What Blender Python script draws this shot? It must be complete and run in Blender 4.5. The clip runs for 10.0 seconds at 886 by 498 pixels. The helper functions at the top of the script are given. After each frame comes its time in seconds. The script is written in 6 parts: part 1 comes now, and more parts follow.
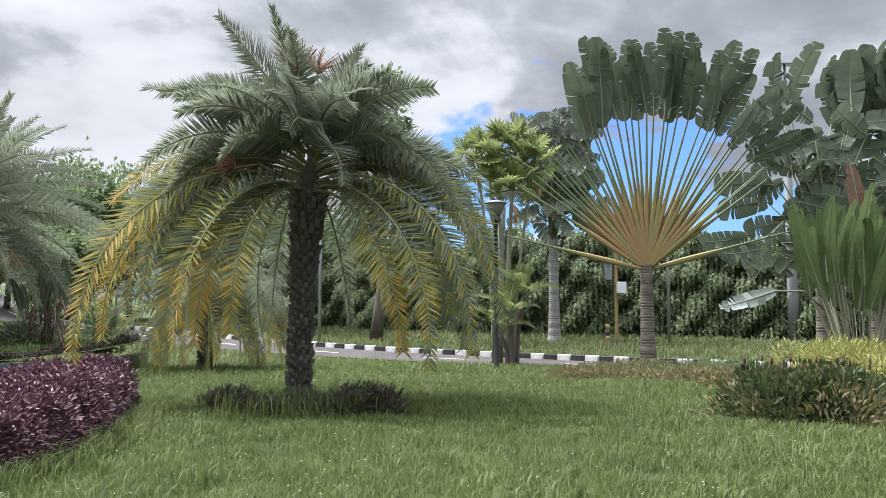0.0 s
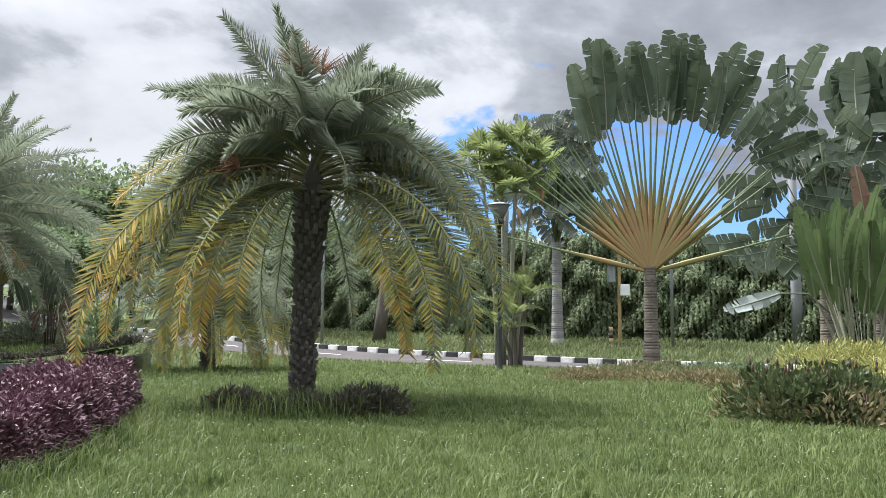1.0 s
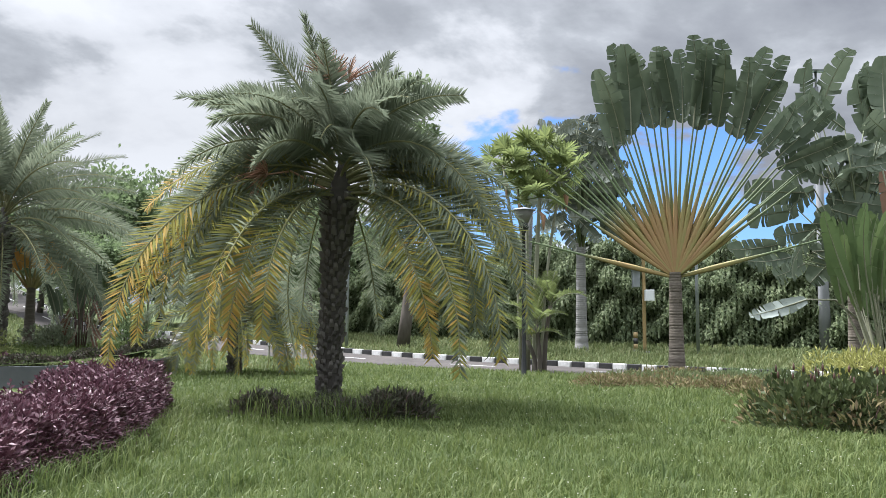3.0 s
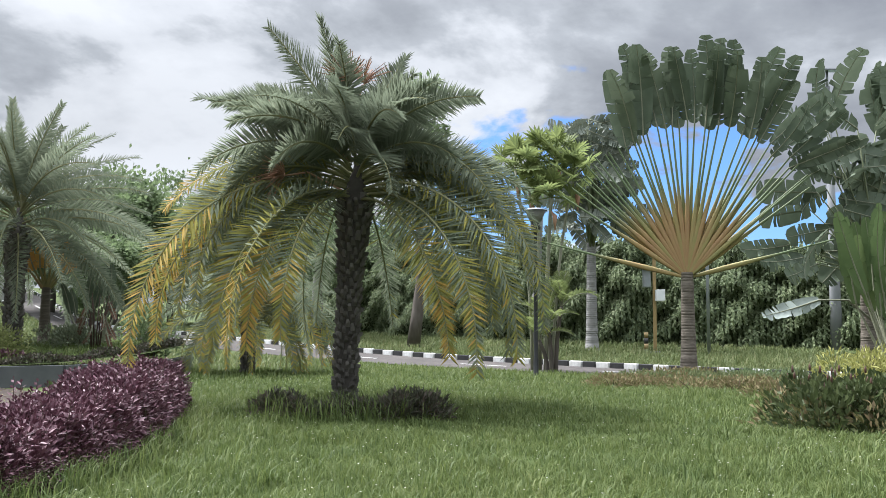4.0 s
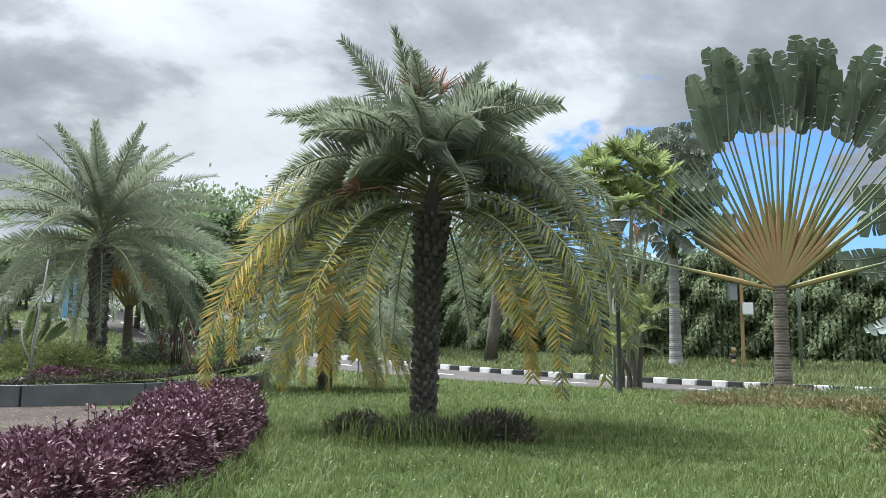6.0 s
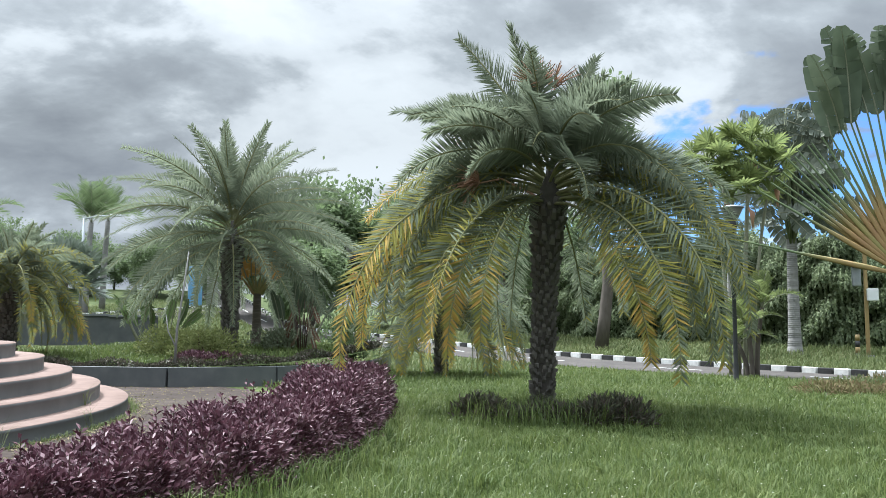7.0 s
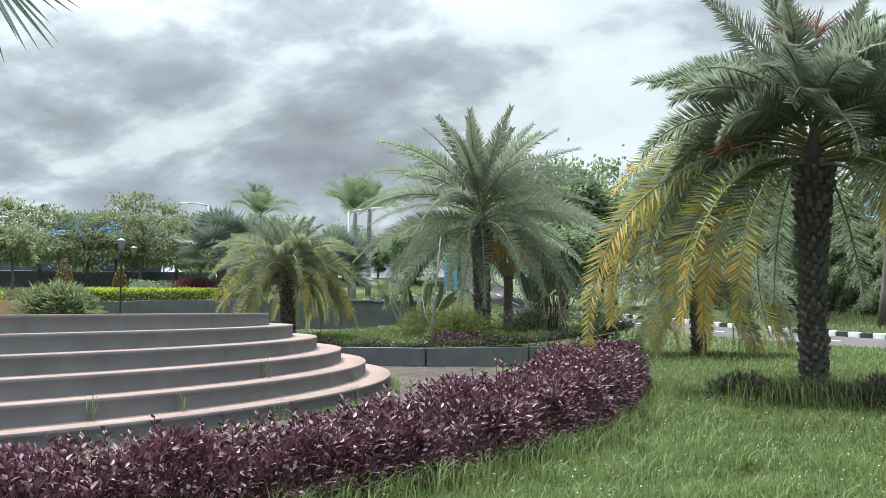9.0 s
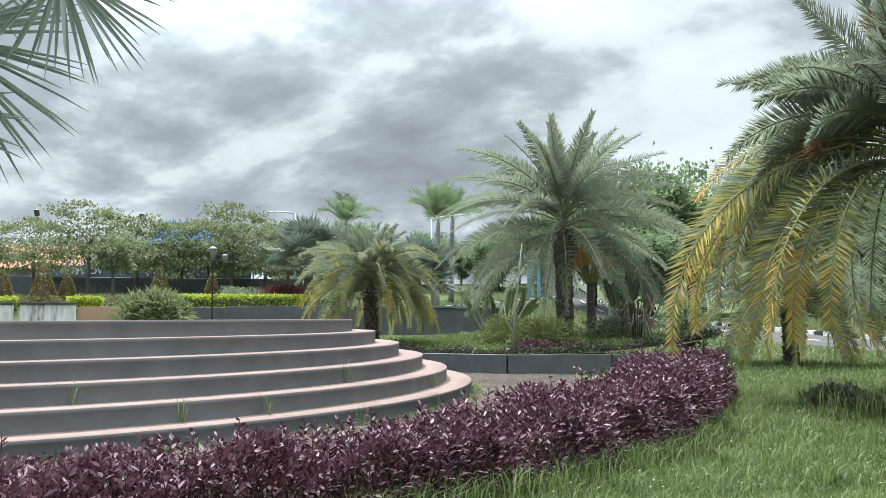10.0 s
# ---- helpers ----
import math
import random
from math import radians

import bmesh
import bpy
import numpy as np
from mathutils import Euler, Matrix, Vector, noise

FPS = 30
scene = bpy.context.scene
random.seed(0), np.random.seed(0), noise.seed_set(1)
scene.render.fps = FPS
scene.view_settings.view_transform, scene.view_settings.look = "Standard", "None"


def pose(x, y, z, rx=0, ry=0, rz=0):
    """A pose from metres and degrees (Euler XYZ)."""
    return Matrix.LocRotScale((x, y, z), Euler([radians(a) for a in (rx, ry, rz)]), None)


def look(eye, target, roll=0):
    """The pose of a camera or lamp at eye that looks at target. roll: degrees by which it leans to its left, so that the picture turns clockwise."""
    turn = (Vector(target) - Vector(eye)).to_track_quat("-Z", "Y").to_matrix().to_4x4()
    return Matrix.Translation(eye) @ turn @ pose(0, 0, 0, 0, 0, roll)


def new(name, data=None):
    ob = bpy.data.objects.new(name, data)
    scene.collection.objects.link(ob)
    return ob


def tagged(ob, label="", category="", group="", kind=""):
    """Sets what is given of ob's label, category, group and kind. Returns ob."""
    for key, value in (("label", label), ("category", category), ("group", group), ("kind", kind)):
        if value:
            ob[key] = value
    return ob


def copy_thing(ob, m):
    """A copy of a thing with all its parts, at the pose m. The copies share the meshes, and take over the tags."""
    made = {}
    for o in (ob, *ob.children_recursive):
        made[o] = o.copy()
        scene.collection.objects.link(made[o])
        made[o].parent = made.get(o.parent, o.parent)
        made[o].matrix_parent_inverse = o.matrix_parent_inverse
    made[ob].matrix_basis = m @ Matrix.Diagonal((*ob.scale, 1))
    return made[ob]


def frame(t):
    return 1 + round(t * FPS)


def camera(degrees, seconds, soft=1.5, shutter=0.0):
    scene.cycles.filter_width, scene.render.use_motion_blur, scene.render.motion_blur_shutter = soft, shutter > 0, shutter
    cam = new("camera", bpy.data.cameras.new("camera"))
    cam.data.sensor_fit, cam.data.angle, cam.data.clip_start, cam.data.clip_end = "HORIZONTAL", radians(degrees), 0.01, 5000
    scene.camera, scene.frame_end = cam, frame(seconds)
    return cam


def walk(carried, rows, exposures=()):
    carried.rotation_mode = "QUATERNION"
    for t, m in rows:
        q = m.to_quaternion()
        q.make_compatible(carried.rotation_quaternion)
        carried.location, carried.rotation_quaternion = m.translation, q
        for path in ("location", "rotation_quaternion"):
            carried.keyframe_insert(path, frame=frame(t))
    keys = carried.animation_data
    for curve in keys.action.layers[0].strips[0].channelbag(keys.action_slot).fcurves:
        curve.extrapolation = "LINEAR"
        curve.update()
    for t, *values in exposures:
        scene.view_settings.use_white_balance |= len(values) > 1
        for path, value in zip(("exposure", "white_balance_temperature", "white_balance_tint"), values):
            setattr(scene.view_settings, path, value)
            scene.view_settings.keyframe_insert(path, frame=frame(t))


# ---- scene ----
cam = camera(55.9, 10.0, soft=0.65)
PATH = [
    (0, pose(0.000, 0.000, 1.400, 95.000, 0.006, -0.000)),
    (0.5, pose(-0.010, 0.011, 1.383, 95.158, -0.099, 0.063)),
    (1, pose(-0.026, 0.042, 1.373, 95.192, -0.134, 0.157)),
    (1.5, pose(-0.014, 0.047, 1.337, 95.385, -0.111, 0.357)),
    (2, pose(-0.015, 0.065, 1.363, 95.474, -0.190, 0.743)),
    (2.5, pose(-0.022, 0.000, 1.377, 95.499, -0.280, 1.276)),
    (4, pose(-0.189, -0.155, 1.398, 95.437, -0.414, 2.259)),
    (4.5, pose(-0.254, -0.158, 1.422, 95.874, -0.367, 2.270)),
    (5, pose(-0.163, 0.814, 1.569, 96.234, -0.723, 3.308)),
    (5.2, pose(-0.160, 1.599, 1.430, 97.256, -0.337, 3.991)),
    (5.5, pose(-0.200, 1.750, 1.430, 97.000, -0.350, 5.100)),
    (5.9, pose(-0.300, 0.700, 1.460, 96.450, -0.300, 6.900)),
    (6.3, pose(-0.346, -0.229, 1.482, 96.165, -0.226, 9.019)),
    (6.5, pose(-0.365, -0.260, 1.461, 96.042, -0.387, 10.538)),
    (7, pose(-0.430, -0.265, 1.451, 95.434, -0.329, 14.596)),
    (7.5, pose(-0.472, -0.238, 1.445, 95.509, -0.289, 17.905)),
    (8, pose(-0.509, -0.230, 1.458, 95.260, -0.122, 21.624)),
    (8.5, pose(-0.509, -0.162, 1.402, 94.795, 0.303, 27.067)),
    (9, pose(-0.413, -0.115, 1.364, 94.357, 0.568, 31.753)),
    (9.5, pose(-0.328, -0.146, 1.350, 94.612, 0.487, 35.203)),
    (10, pose(-0.326, -0.126, 1.373, 94.832, 0.371, 37.495)),
]
walk(cam, PATH, exposures=[(0, 1.08, 6200, 15), (5.0, 1.08, 6150, 12), (7.0, 1.1, 6000, 8), (10.0, 1.2, 6000, 6)])

# ---- world, sun ----
SUN_AZ, SUN_EL = radians(62), radians(56)   # azimuth to the left of +y
world = bpy.data.worlds.new("sky")
scene.world = world
world.use_nodes = True
wn, wl = world.node_tree.nodes, world.node_tree.links
wn.clear()


def wnode(kind, **values):
    n = wn.new(kind)
    for k, v in values.items():
        n.inputs[k].default_value = v
    return n


sky = wn.new("ShaderNodeTexSky")
sky.sky_type, sky.sun_disc = "NISHITA", False
sky.sun_elevation, sky.sun_rotation = SUN_EL, -SUN_AZ
sky_gain = wn.new("ShaderNodeVectorMath")
sky_gain.operation = "MULTIPLY"
sky_gain.inputs[1].default_value = (0.046, 0.068, 0.100)
wl.new(sky.outputs["Color"], sky_gain.inputs[0])
tc = wn.new("ShaderNodeTexCoord")
# a flat cloud layer: direction divided by its height
sep = wn.new("ShaderNodeSeparateXYZ")
wl.new(tc.outputs["Generated"], sep.inputs[0])
zz = wn.new("ShaderNodeMath")
zz.operation = "ADD"
zz.inputs[1].default_value = 0.30
zmax = wn.new("ShaderNodeMath")
zmax.operation = "MAXIMUM"
zmax.inputs[1].default_value = 0.0
wl.new(sep.outputs["Z"], zmax.inputs[0])
wl.new(zmax.outputs[0], zz.inputs[0])
flat = wn.new("ShaderNodeVectorMath")
flat.operation = "DIVIDE"
comb = wn.new("ShaderNodeCombineXYZ")
for k in "XYZ":
    wl.new(zz.outputs[0], comb.inputs[k])
wl.new(tc.outputs["Generated"], flat.inputs[0])
wl.new(comb.outputs[0], flat.inputs[1])
shift = wn.new("ShaderNodeVectorMath")
shift.operation = "ADD"
shift.inputs[1].default_value = (3.1, 7.4, 0.0)
wl.new(flat.outputs[0], shift.inputs[0])
big = wnode("ShaderNodeTexNoise", Scale=1.15, Detail=9.0, Roughness=0.56, Distortion=0.3)
wl.new(shift.outputs[0], big.inputs["Vector"])
fine = wnode("ShaderNodeTexNoise", Scale=4.2, Detail=8.0, Roughness=0.55, Distortion=0.2)
wl.new(shift.outputs[0], fine.inputs["Vector"])
mixn = wn.new("ShaderNodeMath")
mixn.operation = "MULTIPLY_ADD"
mixn.inputs[1].default_value = 0.35
wl.new(fine.outputs["Fac"], mixn.inputs[0])
wl.new(big.outputs["Fac"], mixn.inputs[2])
# cloud brightness: thick grey undersides to bright thin edges
tone = wn.new("ShaderNodeValToRGB")
els = tone.color_ramp.elements
els[0].position, els[0].color = 0.53, (0.76, 0.79, 0.80, 1)
els[1].position, els[1].color = 0.82, (0.26, 0.28, 0.305, 1)
for p, c in ((0.61, (0.66, 0.69, 0.705, 1)), (0.66, (0.46, 0.49, 0.51, 1)), (0.72, (0.35, 0.375, 0.395, 1))):
    e = els.new(p)
    e.color = c
wl.new(mixn.outputs[0], tone.inputs["Fac"])
# cover: the clouds part low down on the right, ahead


def wmath(op, *args, clamp=False):
    n = wn.new("ShaderNodeMath")
    n.operation, n.use_clamp = op, clamp
    for k, v in enumerate(args):
        if isinstance(v, (int, float)):
            n.inputs[k].default_value = v
        else:
            wl.new(v, n.inputs[k])
    return n.outputs[0]


ahead = wmath("MAXIMUM", sep.outputs["Y"], 0.05)
across = wmath("DIVIDE", sep.outputs["X"], ahead)
above = wmath("DIVIDE", sep.outputs["Z"], ahead)
du = wmath("DIVIDE", wmath("SUBTRACT", across, 0.22), 0.31)
dv = wmath("DIVIDE", wmath("SUBTRACT", above, 0.13), 0.135)
gap = wmath("ADD", wmath("MULTIPLY", du, du), wmath("MULTIPLY", dv, dv))
ragged = wmath("ADD", gap, wmath("MULTIPLY", wmath("SUBTRACT", mixn.outputs[0], 0.655), 3.6))
puffs = wmath("MULTIPLY", wmath("SUBTRACT", fine.outputs["Fac"], 0.5), 7.0)
ragged = wmath("SUBTRACT", ragged, puffs)
covr = wn.new("ShaderNodeMapRange")
covr.interpolation_type = "SMOOTHSTEP"
covr.inputs["From Min"].default_value, covr.inputs["From Max"].default_value = 0.65, 1.35
wl.new(ragged, covr.inputs["Value"])
# the sun behind the clouds brightens those round it
toward = wn.new("ShaderNodeVectorMath")
toward.operation = "DOT_PRODUCT"
toward.inputs[1].default_value = (-math.sin(SUN_AZ) * math.cos(SUN_EL), math.cos(SUN_AZ) * math.cos(SUN_EL), math.sin(SUN_EL))
wl.new(tc.outputs["Generated"], toward.inputs[0])
glow = wmath("MULTIPLY_ADD", wmath("POWER", wmath("MAXIMUM", toward.outputs["Value"], 0.0), 14.0), 4.5, 0.0)
# overcast skies grow brighter towards the zenith
glow = wmath("ADD", glow, wmath("MULTIPLY_ADD", zmax.outputs[0], 0.55, 0.41))
glow = wmath("ADD", glow, wmath("MULTIPLY", wmath("MAXIMUM", wmath("SUBTRACT", zmax.outputs[0], 0.40), 0.0), 4.6))
glow = wmath("ADD", glow, wmath("MULTIPLY", sep.outputs["X"], 0.10))
glow = wmath("ADD", glow, wmath("MULTIPLY", wmath("SUBTRACT", 1.0, wmath("MULTIPLY", zmax.outputs[0], 4.5), clamp=True), 0.32))
lit = wn.new("ShaderNodeVectorMath")
lit.operation = "SCALE"
wl.new(tone.outputs["Color"], lit.inputs[0])
wl.new(glow, lit.inputs["Scale"])
skymix = wn.new("ShaderNodeMix")
skymix.data_type = "RGBA"
wl.new(covr.outputs[0], skymix.inputs["Factor"])
wl.new(sky_gain.outputs[0], skymix.inputs["A"])
wl.new(lit.outputs[0], skymix.inputs["B"])
bg = wnode("ShaderNodeBackground", Strength=1.0)
wl.new(skymix.outputs["Result"], bg.inputs["Color"])
wo = wn.new("ShaderNodeOutputWorld")
wl.new(bg.outputs[0], wo.inputs["Surface"])

sun = new("sun", bpy.data.lights.new("sun", "SUN"))
sun.data.energy, sun.data.angle, sun.data.color = 3.5, radians(9), (1.0, 0.975, 0.93)
sd = Vector((-math.sin(SUN_AZ) * math.cos(SUN_EL), math.cos(SUN_AZ) * math.cos(SUN_EL), math.sin(SUN_EL)))
sun.matrix_world = look(sd * 50, (0, 0, 0))


# ---- materials ----
def material(name, stops, scale=8.0, rough=0.7, bump=0.2, detail=6.0, per="", leaf=0.0, metal=0.0, spec=0.5, stretch=(1, 1, 1), spread=0.35):
    """A surface whose colour runs through stops by noise at two scales; per: 'island' or 'object' varies each piece; leaf: share of light let through."""
    m = bpy.data.materials.new(name)
    m.use_nodes = True
    n, l = m.node_tree.nodes, m.node_tree.links
    n.clear()
    out = n.new("ShaderNodeOutputMaterial")
    b = n.new("ShaderNodeBsdfPrincipled")
    b.inputs["Roughness"].default_value, b.inputs["Metallic"].default_value = rough, metal
    b.inputs["Specular IOR Level"].default_value = spec * (0.3 if leaf or rough >= 0.75 else 1.0)
    co = n.new("ShaderNodeTexCoord")
    mp = n.new("ShaderNodeMapping")
    mp.inputs["Scale"].default_value = stretch
    geo = n.new("ShaderNodeNewGeometry")
    l.new(geo.outputs["Position"] if per == "world" else co.outputs["Object"], mp.inputs["Vector"])
    big = n.new("ShaderNodeTexNoise")
    big.inputs["Scale"].default_value, big.inputs["Detail"].default_value = scale * 0.12, 4
    small = n.new("ShaderNodeTexNoise")
    small.inputs["Scale"].default_value, small.inputs["Detail"].default_value = scale, detail
    l.new(mp.outputs[0], big.inputs["Vector"])
    l.new(mp.outputs[0], small.inputs["Vector"])
    add = n.new("ShaderNodeMath")
    add.operation = "ADD"
    l.new(big.outputs["Fac"], add.inputs[0])
    l.new(small.outputs["Fac"], add.inputs[1])
    fac = n.new("ShaderNodeMath")
    fac.operation = "MULTIPLY_ADD"
    fac.inputs[1].default_value, fac.inputs[2].default_value = 1.3, -0.8
    l.new(add.outputs[0], fac.inputs[0])
    src = fac.outputs[0]
    if per in ("island", "object"):
        if per == "island":
            rnd = geo.outputs["Random Per Island"]
        else:
            rnd = n.new("ShaderNodeObjectInfo").outputs["Random"]
        mx = n.new("ShaderNodeMix")
        mx.inputs["Factor"].default_value = 1 - spread
        l.new(src, mx.inputs["A"])
        l.new(rnd, mx.inputs["B"])
        src = mx.outputs[0]
    ramp = n.new("ShaderNodeValToRGB")
    e = ramp.color_ramp.elements
    e[0].position, e[0].color = 0.0, (*stops[0], 1)
    e[1].position, e[1].color = 1.0, (*stops[-1], 1)
    for i, c in enumerate(stops[1:-1], 1):
        e.new(i / (len(stops) - 1)).color = (*c, 1)
    l.new(src, ramp.inputs["Fac"])
    l.new(ramp.outputs["Color"], b.inputs["Base Color"])
    if bump:
        bp = n.new("ShaderNodeBump")
        bp.inputs["Strength"].default_value, bp.inputs["Distance"].default_value = bump, 0.02
        l.new(small.outputs["Fac"], bp.inputs["Height"])
        l.new(bp.outputs[0], b.inputs["Normal"])
    if leaf:
        tr = n.new("ShaderNodeBsdfTranslucent")
        l.new(ramp.outputs["Color"], tr.inputs["Color"])
        ms = n.new("ShaderNodeMixShader")
        ms.inputs["Fac"].default_value = leaf
        l.new(b.outputs[0], ms.inputs[1])
        l.new(tr.outputs[0], ms.inputs[2])
        l.new(ms.outputs[0], out.inputs["Surface"])
    else:
        l.new(b.outputs[0], out.inputs["Surface"])
    return m


M = {}
M["soil"] = material("soil_and_grass", [(0.035, 0.048, 0.016), (0.06, 0.08, 0.026), (0.09, 0.11, 0.04)], 3.0, 0.95, 0.5, per="world")
M["verge"] = material("verge_grass", [(0.07, 0.10, 0.04), (0.11, 0.14, 0.055), (0.16, 0.185, 0.08), (0.23, 0.22, 0.12)], 2.0, 0.6, 0, per="island", leaf=0.35, spread=0.45)
M["grass"] = material("grass_blade", [(0.050, 0.078, 0.026), (0.083, 0.118, 0.036), (0.124, 0.158, 0.049), (0.195, 0.218, 0.086)], 2.0, 0.5, 0, per="island", leaf=0.35, spread=0.45)
M["asphalt"] = material("asphalt", [(0.050, 0.045, 0.042), (0.07, 0.063, 0.059), (0.10, 0.088, 0.080)], 6.0, 0.9, 0.3, per="world")
M["paint_white"] = material("worn_white_paint", [(0.55, 0.55, 0.53), (0.80, 0.80, 0.78), (0.86, 0.86, 0.84)], 5.0, 0.7, 0.2)
M["paint_black"] = material("worn_black_paint", [(0.02, 0.02, 0.02), (0.035, 0.035, 0.035), (0.10, 0.10, 0.10)], 5.0, 0.7, 0.2)
M["line_white"] = material("road_marking", [(0.45, 0.45, 0.44), (0.65, 0.65, 0.63)], 4.0, 0.8, 0.1)
M["riser"] = material("grey_painted_render", [(0.125, 0.134, 0.137), (0.160, 0.169, 0.172), (0.205, 0.212, 0.214)], 2.5, 0.75, 0.25, detail=9)
M["tread"] = material("pinkish_stone_tread", [(0.145, 0.098, 0.082), (0.195, 0.136, 0.115), (0.245, 0.177, 0.153)], 4.0, 0.75, 0.2, detail=9)
M["paver"] = material("brown_grey_paving", [(0.030, 0.022, 0.0185), (0.052, 0.039, 0.033), (0.095, 0.076, 0.064)], 3.0, 0.9, 0.4, per="world", detail=10)
M["planter_wall"] = material("dark_slate_wall", [(0.058, 0.064, 0.066), (0.082, 0.088, 0.090), (0.115, 0.12, 0.12)], 3.0, 0.6, 0.25)
M["boot"] = material("palm_leaf_base", [(0.075, 0.070, 0.062), (0.12, 0.112, 0.10), (0.185, 0.172, 0.155)], 14.0, 0.9, 0.6, per="object")
M["trunk"] = material("palm_trunk", [(0.05, 0.046, 0.04), (0.085, 0.078, 0.068)], 10.0, 0.95, 0.8)
M["frond"] = material("date_palm_leaflet", [(0.118, 0.141, 0.096), (0.165, 0.192, 0.131), (0.220, 0.248, 0.172)], 3.0, 0.65, 0, per="island", leaf=0.52, spec=0.15)
M["frond_olive"] = material("fading_leaflet", [(0.16, 0.175, 0.06), (0.24, 0.235, 0.065), (0.33, 0.28, 0.07)], 3.0, 0.7, 0, per="island", leaf=0.4, spec=0.15)
M["frond_yellow"] = material("yellowed_leaflet", [(0.19, 0.165, 0.06), (0.30, 0.22, 0.055), (0.39, 0.26, 0.06), (0.34, 0.19, 0.07)], 3.0, 0.75, 0, per="island", leaf=0.3)
M["rachis"] = material("frond_midrib", [(0.15, 0.16, 0.08), (0.22, 0.21, 0.11)], 6.0, 0.75, 0.1, spec=0.15)
M["fruit"] = material("orange_fruit_stalks", [(0.25, 0.11, 0.07), (0.33, 0.18, 0.11), (0.37, 0.25, 0.17)], 6.0, 0.6, 0, per="island")
M["purple"] = material("purple_hedge_leaf", [(0.036, 0.015, 0.021), (0.078, 0.031, 0.043), (0.13, 0.06, 0.078), (0.24, 0.15, 0.165)], 3.0, 0.5, 0, per="island", leaf=0.08, spread=0.3, spec=0.9)
M["twig"] = material("brown_twig", [(0.05, 0.03, 0.025), (0.09, 0.06, 0.05)], 12.0, 0.9, 0.3)
M["bush_dark"] = material("dark_shrub_leaf", [(0.042, 0.046, 0.032), (0.072, 0.072, 0.048), (0.11, 0.075, 0.07)], 3.0, 0.5, 0, per="island", leaf=0.15)

M["paddle"] = material("paddle_leaf", [(0.064, 0.084, 0.058), (0.10, 0.128, 0.086), (0.155, 0.185, 0.130)], 3.0, 0.5, 0.05, per="object", leaf=0.22, spread=0.5)
M["paddle_grey"] = material("grey_green_paddle_leaf", [(0.09, 0.108, 0.084), (0.145, 0.166, 0.13), (0.23, 0.25, 0.205)], 3.0, 0.45, 0.05, per="object", leaf=0.15, spread=0.5)
M["paddle_light"] = material("young_paddle_leaf", [(0.065, 0.098, 0.042), (0.095, 0.138, 0.056), (0.14, 0.185, 0.075)], 3.0, 0.38, 0.05, per="object", leaf=0.28, spread=0.5)
M["paddle_pale"] = material("pale_leaf_underside", [(0.16, 0.19, 0.165), (0.23, 0.265, 0.23)], 3.0, 0.5, 0.05)
M["paddle_brown"] = material("dead_brown_leaf", [(0.085, 0.048, 0.034), (0.14, 0.08, 0.055), (0.20, 0.13, 0.09)], 5.0, 0.8, 0.2, per="object", leaf=0.15)
M["paddle_orange"] = material("orange_dry_leaf", [(0.40, 0.20, 0.06), (0.52, 0.30, 0.09), (0.50, 0.36, 0.16)], 4.0, 0.7, 0.2, per="object", leaf=0.25)
M["ring_trunk"] = material("ringed_grey_trunk", [(0.075, 0.064, 0.052), (0.125, 0.108, 0.088), (0.20, 0.178, 0.148)], 5.0, 0.9, 0.6, stretch=(1, 1, 5))
M["grey_trunk"] = material("smooth_grey_trunk", [(0.16, 0.157, 0.152), (0.21, 0.206, 0.20), (0.27, 0.264, 0.255)], 4.0, 0.8, 0.3, stretch=(1, 1, 4))
M["bark"] = material("tree_bark", [(0.07, 0.06, 0.05), (0.13, 0.115, 0.10)], 9.0, 0.9, 0.6, stretch=(1, 1, 0.3))
M["foliage"] = material("broad_leaf", [(0.085, 0.118, 0.058), (0.13, 0.178, 0.085), (0.19, 0.24, 0.125)], 3.0, 0.5, 0, per="island", leaf=0.48)
M["foliage_light"] = material("light_tree_leaf", [(0.085, 0.105, 0.048), (0.128, 0.152, 0.07), (0.18, 0.205, 0.10)], 3.0, 0.5, 0, per="island", leaf=0.48)
M["thicket"] = material("creeper_leaf", [(0.090, 0.120, 0.068), (0.15, 0.19, 0.10), (0.21, 0.255, 0.135), (0.30, 0.34, 0.21)], 0.5, 0.5, 0, per="island", leaf=0.45, spread=0.4)
# dark green standing in for the shade inside the thicket and clipped hedges
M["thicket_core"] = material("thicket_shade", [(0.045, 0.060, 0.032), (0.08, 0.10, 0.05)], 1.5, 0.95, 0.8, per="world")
M["areca"] = material("areca_leaflet", [(0.115, 0.15, 0.062), (0.175, 0.215, 0.08), (0.27, 0.31, 0.115)], 3.0, 0.45, 0, per="island", leaf=0.55)
M["cane"] = material("green_grey_cane", [(0.16, 0.17, 0.11), (0.24, 0.24, 0.17)], 6.0, 0.6, 0.2, stretch=(1, 1, 4))
M["yellow_bush"] = material("yellow_green_leaf", [(0.20, 0.22, 0.07), (0.31, 0.31, 0.10), (0.42, 0.41, 0.17)], 3.0, 0.5, 0, per="island", leaf=0.3)
M["lime"] = material("lime_hedge_leaf", [(0.20, 0.26, 0.03), (0.32, 0.38, 0.045), (0.45, 0.48, 0.08)], 3.0, 0.5, 0, per="island", leaf=0.3)
M["costus"] = material("dark_broad_leaf", [(0.040, 0.056, 0.022), (0.064, 0.084, 0.034), (0.105, 0.122, 0.058)], 3.0, 0.32, 0, per="island", leaf=0.2)
M["red_spike"] = material("red_flower_spike", [(0.055, 0.028, 0.02), (0.10, 0.045, 0.03)], 9.0, 0.5, 0.2, per="object")
